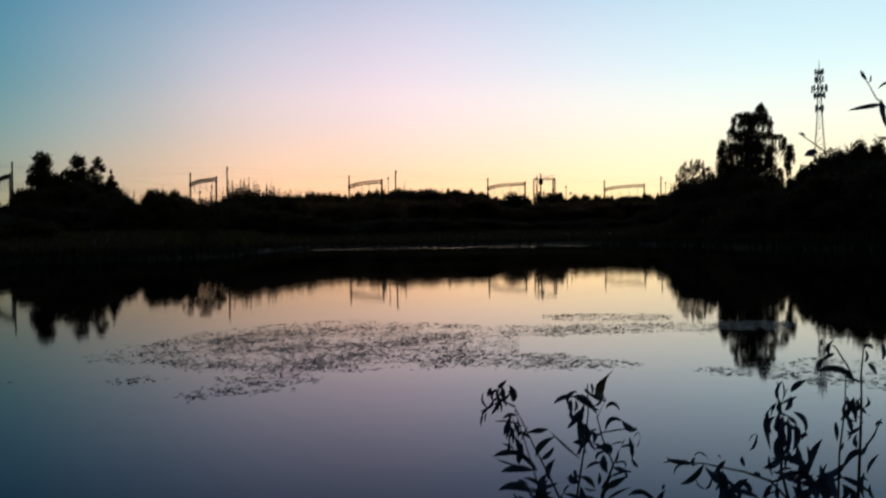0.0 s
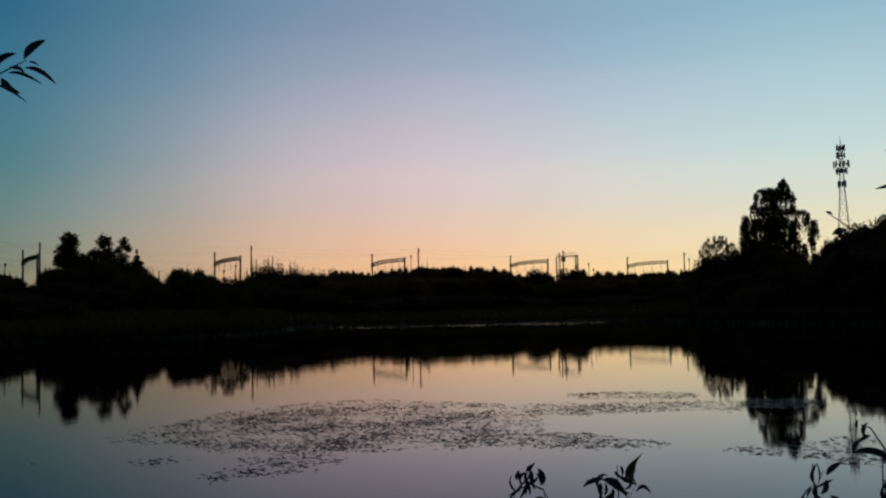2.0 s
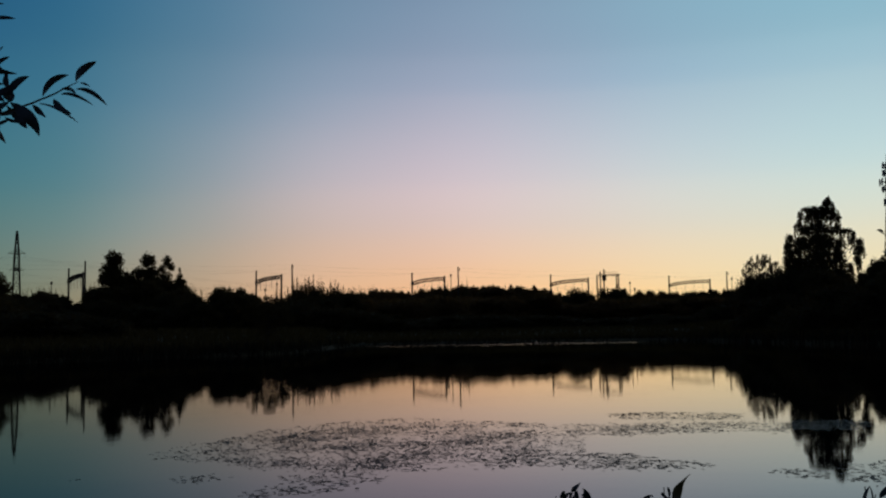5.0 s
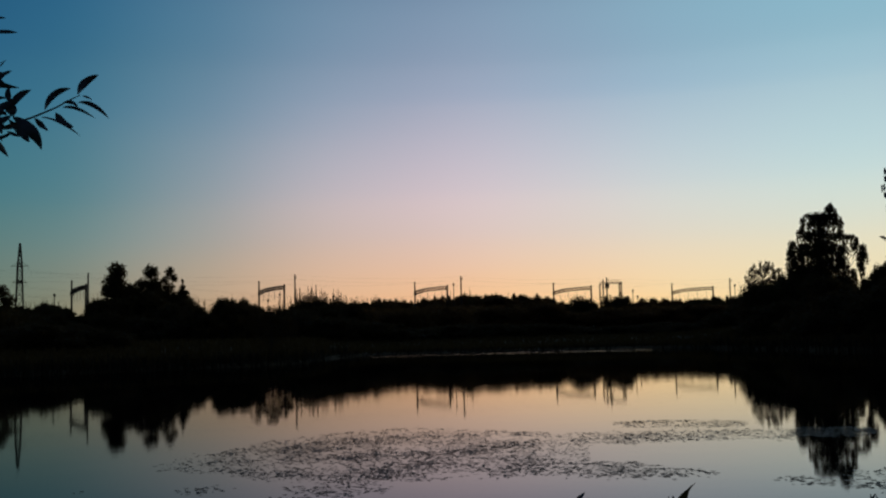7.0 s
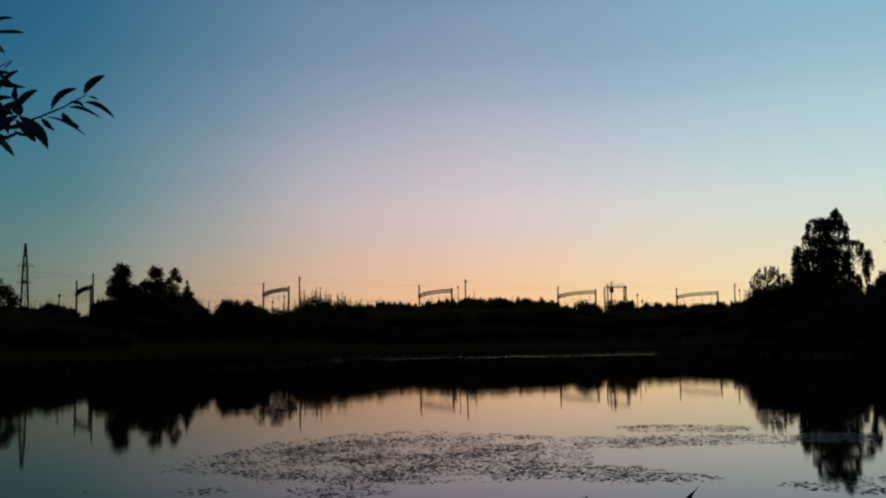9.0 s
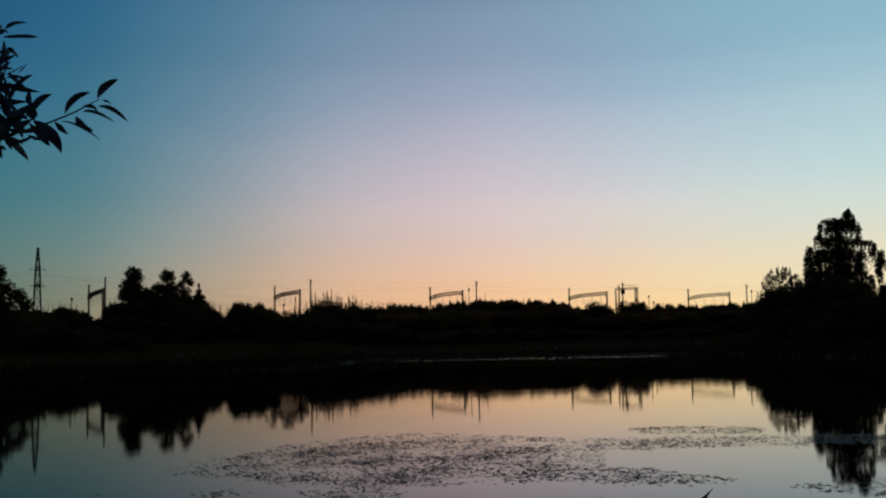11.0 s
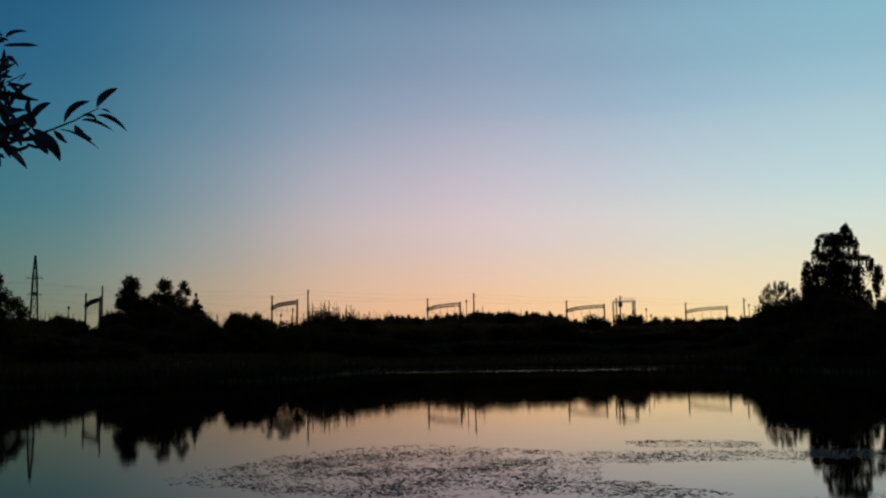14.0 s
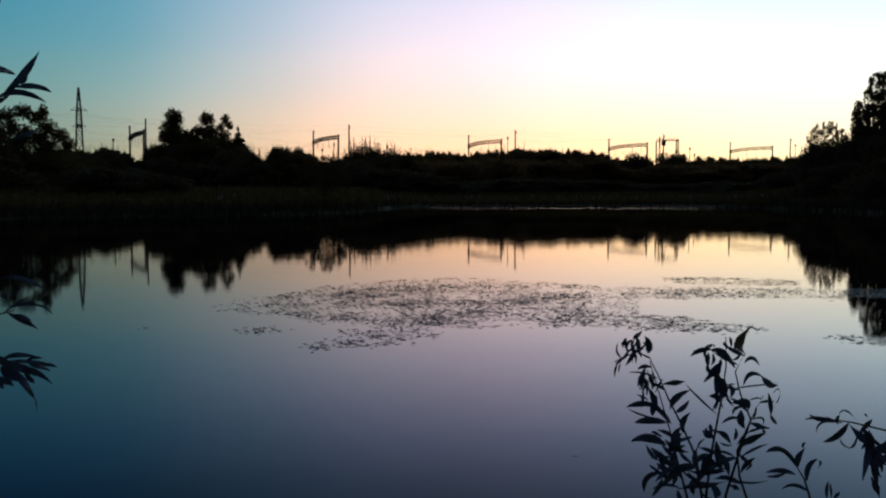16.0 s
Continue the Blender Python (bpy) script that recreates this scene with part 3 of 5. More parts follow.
# the weeping birch on the eastern bank
BIRCH_TOP = [(1.5, 0, 18.9, .32, .4, .6), (1.45, 0, 18.0, .75, .8, 1.0), (2.1, 0, 16.9, .4, .5, 1.3), (2.65, 0, 16.0, .32, .4, 1.3), (1.3, .2, 16.4, .3, .5, 1.5), (-1.0, 0, 17.4, 1.15, 1.0, .6),
             (-.1, .3, 17.2, .7, .8, .9), (-2.2, 0, 16.6, .38, .5, .9), (-1.2, -.3, 16.3, .5, .6, 1.1), (-.2, 0, 15.9, .7, .8, 1.3), (-.1, 0, 13.0, 1.9, 1.5, 1.0), (-2.6, 0, 15.1, .45, .5, .6)]
BIRCH_MIDDLE = [(-1.3, 0, 14.4, 1.3, 1.2, .9), (.8, 0, 14.3, 1.2, 1.2, 1.0), (2.5, 0, 14.2, .6, .7, .7), (3.5, 0, 13.9, .9, .9, .45), (4.55, 0, 13.2, .36, .5, .7), (-3.8, 0, 13.2, .55, .6, .7),
                (-4.05, 0, 11.7, .6, .7, 1.2), (-3.9, 0, 10.2, .6, .7, 1.1), (-1.3, 0, 11.9, 1.8, 1.6, 1.5), (1.2, 0, 11.8, 1.7, 1.6, 1.6), (2.8, 0, 12.1, .7, .8, .9), (-.1, 0, 9.6, 3.0, 2.4, 1.8)]
BIRCH_LOW = [(2.6, 0, 10.1, .8, .9, 1.3), (5.35, 0, 12.3, .5, .6, .5), (5.15, 0, 11.1, .62, .7, 1.1), (-2.9, 0, 11.4, .7, .8, 1.3), (-2.9, 0, 9.6, 1.1, 1.0, 1.3), (.5, 0, 17.1, .5, .6, .9),
             (4.3, 0, 12.4, .5, .6, .5), (-2.6, .2, 12.9, .6, .7, .6), (4.85, 0, 9.4, .5, .6, 1.0), (3.9, 0, 8.5, .38, .5, .7), (-.4, 0, 7.2, 3.8, 3.0, 2.2), (-.2, 0, 4.6, 4.4, 3.4, 2.5)]
stand(tree("birch", 105, BIRCH_TOP + BIRCH_MIDDLE + BIRCH_LOW, 18.6, "tall weeping birch with drooping leafy tresses on the bank", "tree", 20000, 0.165, M_CROWN2, M_BIRCH, 0.2, 0.75, shell=0.05, tresses=1150), 16.9, 150, 18.75)
rng_alder = np.random.default_rng(6)
ALDER = [(.6, 0, 7.2, 2.6, 2.2, 1.4), (1.5, 0, 6.0, 3.4, 3, 1.8), (2, 0, 3.6, 4.4, 3.6, 3.0)]
for i in range(110):                         # a dome of single sprays with sky between them
    a, k = rng_alder.uniform(-1.45, 1.45), rng_alder.uniform(0.55, 1.0)
    ALDER.append((3.1 * k * math.sin(a), rng_alder.normal() * 0.8, 8.0 + 3.6 * k * math.cos(a), rng_alder.uniform(0.12, 0.26), 0.25, rng_alder.uniform(0.4, 0.75)))
stand(tree("alder", 106, ALDER, 11.8, "bushy tree with thin see-through twigs at its top", "tree", 23000, 0.15, M_CROWN2, thick=0.08, stems=4, droop=-0.3, shell=0.1), 13.95, 165, 12.6)
# the thicket of the eastern bank
THICKET = [(13.5, .039, 158, 5, "bush"), (14.0, .045, 156, 5.5, "bush"), (14.7, .0465, 152, 6, "bush"), (15.4, .047, 149, 6, "bush"), (16.2, .047, 144, 7, "bush"), (17.2, .047, 142, 6, "broad"),
           (16.0, .054, 153, 7, "bush"), (17.0, .055, 154, 7, "bush"), (17.7, .047, 150, 5, "bush"), (18.5, .0365, 138, 5, "bush"), (19.3, .045, 122, 3, "bush"), (19.75, .054, 121, 3.4, "bush"),
           (20.3, .061, 121, 4, "bush"), (20.9, .0655, 120, 4.5, "bush"), (21.5, .068, 119, 4, "broad"), (22.25, .0765, 118, 2.8, "slim"), (22.55, .054, 121, 2.6, "bush"), (23.25, .0745, 118, 2.4, "slim")]
THICKET_EDGE = [(23.9, .054, 118, 4, "broad"), (24.6, .057, 116, 5, "broad"), (26.0, .062, 112, 6, "broad"), (28.5, .085, 106, 8, "broad"), (32, .09, 100, 9, "broad"), (20.9, .047, 116, 6, "bush"),
                (21.8, .054, 115, 6, "bush"), (23.2, .055, 114, 6, "bush"), (21.9, .064, 120, 2.0, "broad"), (23.2, .062, 120, 2.2, "broad"), (17.0, .032, 118, 8, "bush"), (19.5, .032, 108, 7, "bush"),
                (21.5, .046, 104, 8, "bush"), (24, .055, 98, 8, "bush"), (27, .06, 92, 8, "bush"), (14.2, .026, 138, 8, "bush"), (31, .06, 88, 9, "bush")]
for k, (az, el, d, w, kind) in enumerate(THICKET + THICKET_EDGE):
    plant(kind, az, d, EYE + d * el, w, k + 7)
# the nearer trees of the western bank
stand(tree("maple", 107, [(0, 0, 9.4, 1.0, 1.0, .9), (-1.5, 0, 8.8, 1.1, 1.0, 1.0), (1.2, 0, 8.7, .8, .8, .9), (-2.6, 0, 7.3, 1.3, 1.2, 1.1), (.2, 0, 6.9, 1.0, .9, 1.2), (-1.0, 0, 7.4, 0.9, .9, 0.9), (1.5, 0, 6.4, .9, .9, .9), (-.8, 0, 5.4, 2.4, 2.0, 1.6), (0, 0, 3.2, 3.6, 3, 2.2)],
           10.0, "broad tree with gaps between its dark boughs", "tree", 15000, 0.18, thick=0.14, shell=0.15), -29.0, 150, 13.73, 1.36)
stand(tree("maple", 108, [(0, 0, 9.3, .55, .55, 1.0), (.3, 0, 7.6, 1.0, .9, 1.0), (1.5, 0, 6.7, 1.0, .9, 1.0), (2.3, 0, 5.6, .8, .8, .9), (.2, 0, 5.4, 1.5, 1.3, 1.6), (.8, 0, 3.2, 2.8, 2.4, 2.2)],
           9.9, "small dark tree with a pointed top", "tree", 10000, 0.17, thick=0.12, shell=0.15), -28.0, 149, 13.62, 1.36)
for k, (az, el, d, w) in enumerate([(-26.6, .038, 165, 9), (-30.5, .06, 147, 9), (-33, .07, 142, 11), (-36, .075, 136, 12), (-27.5, .03, 147, 8), (-31, .035, 134, 11), (-25.0, .022, 125, 8), (-22.4, .018, 128, 7)]):
    plant("bush", az, d, EYE + d * el, w, k + 3)
# an airy olive shrub by itself on the spit
rng_shrub = np.random.default_rng(8)
SHRUB = [(0, 0, 1.6, 1.5, 1.2, 1.3), (.2, .2, 2.9, 1.3, 1.1, 1.1)]
for i in range(60):                          # loose sprays that fan out into a rounded head
    a, k = rng_shrub.uniform(-1.5, 1.5), rng_shrub.uniform(0.35, 1.0)
    SHRUB.append((2.1 * k * math.sin(a), rng_shrub.normal() * 0.6, 2.6 + 2.7 * k * math.cos(a), rng_shrub.uniform(0.15, 0.3), 0.3, rng_shrub.uniform(0.3, 0.5)))
stand(tree("shore_shrub", 109, SHRUB, 5.4, "airy olive shrub standing alone at the water's edge", "shrub", 11000, 0.085, M_GRASS, thick=0.03, stems=6, droop=-0.2, shell=0.1), -13.25, 99, 5.5, 1.35)
for p in [p for k, p in PROTO]:
    for o in (*p.children_recursive, p):
        bpy.data.objects.remove(o)


def reeds():
    rng = np.random.default_rng(31)
    v, f = [], []
    for i in range(7000):
        az = rng.uniform(-38, 36)
        x, y = polar(az, shore(az) - noise.noise((az * 3.1, 0.5, 2.0)) * 1.5 + rng.normal() * 1.2 + 0.8)
        z0 = max(-0.2, ground_z(x, y)) - 0.05
        if z0 > 0.6:
            continue
        h = (0.5 + 0.9 * rng.random()) * (1.0 if az < -9 or az > 11 else 0.45)
        a, w = rng.random() * 6.283, 0.03 + 0.03 * rng.random()
        lx, ly = rng.normal() * 0.2 * h, rng.normal() * 0.2 * h
        dx, dy = w * math.cos(a), w * math.sin(a)
        o = len(v)
        v += [(x - dx, y - dy, z0), (x + dx, y + dy, z0), (x + lx * .3 + dx * .7, y + ly * .3 + dy * .7, z0 + h * .6), (x + lx * .3 - dx * .7, y + ly * .3 - dy * .7, z0 + h * .6), (x + lx, y + ly, z0 + h)]
        f += [(o, o + 1, o + 2, o + 3), (o + 3, o + 2, o + 4)]
    ob = new("reeds", mesh_from("reeds", v, f, M_REED))
    tagged(ob, "fringe of reeds and sedge along the far shore", "reeds", kind="stuff")


reeds()


def sedge():
    """Tall meadow grass between the far shore and the scrub."""
    rng = np.random.default_rng(32)
    v, f = [], []
    for i in range(26000):
        az = rng.uniform(-38, 34)
        s = shore(az)
        x, y = polar(az, s + 1.5 + (min(186.0, s + 75) - s) * rng.random() ** 1.3)
        z0 = ground_z(x, y) - 0.05
        if z0 < 0.05:
            continue
        low = 1.0 if az < -10 or az > 10 else 0.7
        h, a, w = (0.5 + 0.7 * rng.random()) * low, rng.random() * 6.283, 0.05 + 0.09 * rng.random()
        lx, ly = rng.normal() * 0.25 * h, rng.normal() * 0.25 * h
        dx, dy = w * math.cos(a), w * math.sin(a)
        o = len(v)
        v += [(x - dx, y - dy, z0), (x + dx, y + dy, z0), (x + lx + dx * .5, y + ly + dy * .5, z0 + h * 0.8), (x + lx - dx * .9, y + ly - dy * .9, z0 + h)]
        f.append((o, o + 1, o + 2, o + 3))
    ob = new("tall_grass", mesh_from("tall_grass", v, f, M_GRASS))
    tagged(ob, "rank dark meadow grass behind the far shore", "grass", kind="stuff")


sedge()

# ======== the railway beyond the pond ========
POLE_TOP = 11.8


def rail_pt(s, q):
    p = RAIL_O + RAIL_U * s + RAIL_P * q
    return p.x, p.y


def mast(shape, x, y, h, r0=0.22, r1=0.15):
    shape.tube([(x, y, -0.6), (x, y, h * 0.5), (x, y, h)], [r0, (r0 + r1) / 2, r1], 8)


def insulators(shape, p, n=4, step=0.14):
    for i in range(n):
        z = p[2] - i * step
        shape.tube([(p[0], p[1], z), (p[0], p[1], z - 0.05), (p[0], p[1], z - 0.1)], [0.03, 0.09, 0.03], 8)


def portal():
    """A rigid portal over the tracks: a tall mast, a short one and a trussed beam; x runs across the tracks."""
    ob = new("catenary_portal")
    tagged(ob, "rail electrification portal with two masts and a trussed beam", "portal", "portals along the railway")
    a, b = Shape(), Shape()
    mast(a, 0, 0, POLE_TOP, 0.3, 0.22)
    a.beam((-0.1, 0, POLE_TOP - 0.35), (0.9, 0, POLE_TOP - 0.25), 0.1)
    mast(b, 20.5, 0, 9.7, 0.3, 0.24)
    a.put("mast", M_CONCRETE, ob, smooth=False)
    b.put("mast", M_CONCRETE, ob, smooth=False)
    t = Shape()

    def chord(x, top):                       # both chords droop towards the tall mast
        u = min(1.0, x / 9.0)
        return (9.4 if top else 8.55) - 0.7 * (1 - u) ** 2 - 0.25 * max(0.0, (x - 17.5) / 3.0) ** 2

    xs = [20.5 * i / 16 for i in range(17)]
    for y in (-0.35, 0.35):
        for i, (x0, x1) in enumerate(zip(xs, xs[1:])):
            for top in (False, True):
                t.beam((x0, y, chord(x0, top)), (x1, y, chord(x1, top)), 0.15)
            t.beam((x0, y, chord(x0, i % 2 == 0)), (x1, y, chord(x1, i % 2 == 1)), 0.08)
            t.beam((x0, y, chord(x0, False)), (x0, y, chord(x0, True)), 0.1)
    for x in xs[::2]:
        for top in (False, True):
            t.beam((x, -0.35, chord(x, top)), (x, 0.35, chord(x, top)), 0.06)
    t.put("beam", M_STEEL, ob)
    for x in (3.6, 8.2, 12.8, 17.2):
        d = Shape()
        d.beam((x, 0, 8.5), (x, 0, 6.2), 0.06)
        d.beam((x, 0, 6.3), (x + 0.9, 0, 6.0), 0.05)
        dr = d.put("dropper", M_STEEL, ob)
        i = Shape()
        insulators(i, (x, 0, 7.8))
        i.put("insulator", M_PORCELAIN, dr)
    return ob


def line_pole():
    ob = new("line_pole")
    tagged(ob, "tall concrete pole with a short bracket beside the tracks", "pole", "poles along the railway")
    a = Shape()
    mast(a, 0, 0, POLE_TOP, 0.25, 0.18)
    a.put("pole", M_CONCRETE, ob)
    b = Shape()
    b.beam((0, 0, POLE_TOP - 0.9), (0.9, 0, POLE_TOP - 0.5), 0.09)
    b.beam((0, 0, POLE_TOP - 1.7), (0.85, 0, POLE_TOP - 0.55), 0.06)
    br = b.put("bracket", M_STEEL, ob)
    i = Shape()
    insulators(i, (0.85, 0, POLE_TOP - 0.6))
    i.put("insulator", M_PORCELAIN, br)
    return ob


STATIONS = [-101.5, -50.4, 0.0, 52.6, 104.8, 156.4]
TURN = math.degrees(math.atan2(RAIL_P.y, RAIL_P.x))
p0, l0 = portal(), line_pole()
for i, s in enumerate(STATIONS):
    for q, ob in ((0.0, p0), (28.5, l0)):
        x, y = rail_pt(s - (0.9 if q and not i else 0.0), q)
        m = pose(x, y, RAIL_Z + 0.15, 0, 0, TURN)
        if i == 0:
            ob.matrix_basis = m
        else:
            copy_thing(ob, m)


def wire(q, z, sag, r, label):
    pts = []
    for a, b in zip(STATIONS, STATIONS[1:]):
        for k in range(8):
            t = k / 8
            pts.append((*rail_pt(a + (b - a) * t, q), RAIL_Z + z - sag * 4 * t * (1 - t)))
    pts.append((*rail_pt(STATIONS[-1], q), RAIL_Z + z))
    first, last = Vector(pts[0]), Vector(pts[-1])
    pts = [tuple(first - Vector((*RAIL_U, 0)) * 120)] + pts + [tuple(last + Vector((*RAIL_U, 0)) * 150)]
    s = Shape().tube(pts, [r] * len(pts), 4)
    tagged(new("overhead_wire", mesh_from("overhead_wire", s.v, s.f, M_WIRE)), label, "wire", "wires of the railway")


wire(0.85, POLE_TOP - 0.3, 0.9, 0.011, "feeder wire slung between the mast tops")
wire(29.3, POLE_TOP - 1.1, 0.9, 0.01, "feeder wire slung between the line poles")
wire(28.5, POLE_TOP - 0.1, 0.7, 0.007, "thin wire along the tops of the poles")
for q in (3.6, 8.2, 12.8, 17.2):
    wire(q, 7.3, 1.1, 0.006, "sagging carrier wire over the tracks")
    wire(q + 0.9, 5.9, 0.06, 0.006, "straight contact wire over the tracks")


def tracks():
    for k, q in enumerate((4.2, 8.8, 13.4, 17.8)):
        s = Shape()
        for g in (-0.76, 0.76):
            (x0, y0), (x1, y1) = rail_pt(-260, q + g), rail_pt(300, q + g)
            s.beam((x0, y0, RAIL_Z + 0.3), (x1, y1, RAIL_Z + 0.3), 0.12)
        tagged(new("railway_track", mesh_from("railway_track", s.v, s.f, M_STEEL)), "pair of steel rails on the embankment", "track", "railway tracks", "structure")


tracks()


def gantry():
    """A signal gantry: two twin-post legs, a light beam and a signal box."""
    x, y = polar(5.75, 318)
    ob = base("signal_gantry", x, y, RAIL_Z, "steel signal gantry with twin legs and a hung cabinet", "gantry", turn=-5.75)
    for x0, h in ((-3.3, 9.7), (-2.3, 11.1), (2.65, 10.0), (3.25, 10.1)):
        s = Shape()
        for dx, dy in ((-0.17, -0.17), (0.17, -0.17), (-0.17, 0.17), (0.17, 0.17)):
            s.beam((x0 + dx * 1.3, dy * 1.3, -0.3), (x0 + dx * 0.7, dy * 0.7, h), 0.14)
        for i in range(11):
            z = h * i / 11
            s.beam((x0 - 0.2, -0.2, z), (x0 + 0.2, -0.2, z + h / 11), 0.05)
            s.beam((x0 - 0.2, 0.2, z + h / 11), (x0 + 0.2, 0.2, z), 0.05)
        s.put("leg", M_STEEL, ob)
    b = Shape()
    for z in (9.7, 10.15):
        b.beam((-3.4, 0, z), (3.5, 0, z), 0.12)
    for i in range(10):
        b.beam((-3.4 + 0.69 * i, 0, 9.7 if i % 2 else 10.15), (-3.4 + 0.69 * (i + 1), 0, 10.15 if i % 2 else 9.7), 0.08)
    b.put("beam", M_STEEL, ob)
    h = Shape()
    h.beam((-0.4, 0, 10.85), (3.0, 0, 10.85), 0.06)
    for i in range(5):
        h.beam((-0.4 + 0.85 * i, 0, 10.15), (-0.4 + 0.85 * i, 0, 10.85), 0.05)
    h.put("handrail", M_STEEL, ob)
    c = Shape().box((-1.1, 0, 9.1), (1.25, 0.7, 1.6)).box((-1.1, -0.42, 9.1), (1.05, 0.1, 1.4))
    cab = c.put("cabinet", M_STEEL, ob)
    for z in (8.6, 9.1, 9.6):
        Shape().tube([(-1.1, -0.48, z), (-1.1, -0.75, z + 0.03)], [0.17, 0.19], 10).put("signal_hood", M_STEEL, cab)


gantry()
for az, d, top in ((-3.02, 291, 18.0), (6.95, 322, 15.9), (7.2, 322, 14.0), (12.4, 338, 17.1), (-24.55, 262, 15.4), (-13.4, 296, 14.8), (-12.75, 300, 16.6)):
    x, y = polar(az, d)
    ob = base("signal_post", x, y, RAIL_Z, "thin steel post beside the railway", "post", "posts along the railway")
    Shape().tube([(0, 0, -0.3), (0, 0, top - RAIL_Z)], [0.13, 0.09], 8).put("post", M_STEEL, ob)
    Shape().box((0, 0, top - RAIL_Z - 0.4), (0.45, 0.3, 0.7)).put("head", M_STEEL, ob)


def lattice(shape, levels, leg, brace, cx=0.0, cy=0.0):
    """A four-legged tapering tower: levels are (height, half width)."""
    for (z0, w0), (z1, w1) in zip(levels, levels[1:]):
        c0 = [(cx + sx * w0, cy + sy * w0, z0) for sx, sy in ((-1, -1), (1, -1), (1, 1), (-1, 1))]
        c1 = [(cx + sx * w1, cy + sy * w1, z1) for sx, sy in ((-1, -1), (1, -1), (1, 1), (-1, 1))]
        for i in range(4):
            j = (i + 1) % 4
            shape.beam(c0[i], c1[i], leg)
            shape.beam(c0[i], c1[j], brace)
            shape.beam(c0[j], c1[i], brace)
            shape.beam(c1[i], c1[j], brace)


def pylon():
    x, y = polar(-26.25, 450)
    ob = base("power_pylon", x, y, 7.5, "lattice steel power pylon with two pairs of arms", "pylon", turn=26)
    s = Shape()
    lattice(s, [(0, 1.95), (6, 1.7), (11, 1.5), (15.5, 1.3), (19, 1.17), (22.5, 1.06), (25.5, 0.98), (28.5, 0.88), (31.5, 0.62), (34.5, 0.4), (38.3, 0.08)], 0.5, 0.12)
    s.put("tower", M_STEEL, ob)
    for z, w in ((28.8, 0.9), (22.0, 1.08)):
        g = Shape()
        for dz in (0.0, 0.9):
            for a, b in (((-w, -w), (w, -w)), ((w, -w), (w, w)), ((w, w), (-w, w)), ((-w, w), (-w, -w))):
                g.beam((*a, z + dz), (*b, z + dz), 0.3)
        g.put("girdle", M_STEEL, ob)
    for z, w in ((28.8, 3.2), (22.0, 2.7)):
        for sx in (-1, 1):
            a = Shape()
            a.beam((0, -1, z), (sx * w, 0, z + 0.2), 0.14)
            a.beam((0, 1, z), (sx * w, 0, z + 0.2), 0.14)
            a.beam((sx * 0.8, 0, z + 1.8), (sx * w, 0, z + 0.2), 0.09)
            arm = a.put("arm", M_STEEL, ob)
            i = Shape()
            insulators(i, (sx * w, 0, z + 0.1), 7, 0.2)
            i.put("insulator", M_PORCELAIN, arm)
    for z, w in ((28.8, 3.2), (22.0, 2.7)):
        for sx in (-1, 1):
            c = Vector((x, y, 0)) + Matrix.Rotation(radians(26), 3, "Z") @ Vector((sx * w, 0, 0))
            d = Vector((0.6, 0.8, 0))
            for e in (-1, 1):
                pts = [(c.x + d.x * e * 40 * k, c.y + d.y * e * 40 * k, 7.5 + z - 1.4 - 13 * 4 * (k / 15) * (1 - k / 15)) for k in range(11)]
                t = Shape().tube(pts, [0.016] * 11, 4)
                tagged(new("power_line", mesh_from("power_line", t.v, t.f, M_WIRE)), "sagging power line from the pylon", "power line", "lines of the pylon")


pylon()


def telecom():
    x, y = polar(20.4, 500)
    ob = base("telecom_tower", x, y, 7.0, "tall lattice telecom tower crowded with panel antennas", "tower", turn=-14)
    s = Shape()
    lattice(s, [(0, 4.4), (8, 3.8), (15, 3.3), (21, 2.85), (27, 2.4), (32.5, 2.0), (37.5, 1.65), (42, 1.35), (46, 1.1), (50, 0.95), (54, 0.85), (58, 0.75), (62, 0.65), (66, 0.6)], 0.15, 0.06)
    s.put("tower", M_STEEL, ob)
    Shape().tube([(0, 0, 65.5), (0, 0, 71.0)], [0.22, 0.1], 8).put("spike", M_STEEL, ob)
    for z, rad, n, hgt in ((65.6, 1.6, 7, 3.0), (62.2, 1.6, 7, 2.8), (58.2, 3.0, 11, 3.0), (55.0, 2.1, 8, 2.6), (49.0, 1.5, 7, 3.0)):
        r = Shape()
        for k in range(12):
            a0, a1 = k * math.pi / 6, (k + 1) * math.pi / 6
            r.beam((rad * math.cos(a0), rad * math.sin(a0), z), (rad * math.cos(a1), rad * math.sin(a1), z), 0.14)
        for k in range(4):
            a0 = k * math.pi / 2 + 0.4
            r.beam((0, 0, z), (rad * math.cos(a0), rad * math.sin(a0), z), 0.12)
        ring = r.put("platform_ring", M_STEEL, ob)
        for k in range(n):
            a0 = 2 * math.pi * k / n + z
            Shape().box((rad * 1.1 * math.cos(a0), rad * 1.1 * math.sin(a0), z + 0.2 * math.sin(k * 2.1)), (0.55, 0.55, hgt * (0.8 + 0.3 * ((k * 7) % 3) / 2))).put("panel_antenna", M_ANTENNA, ring)


telecom()

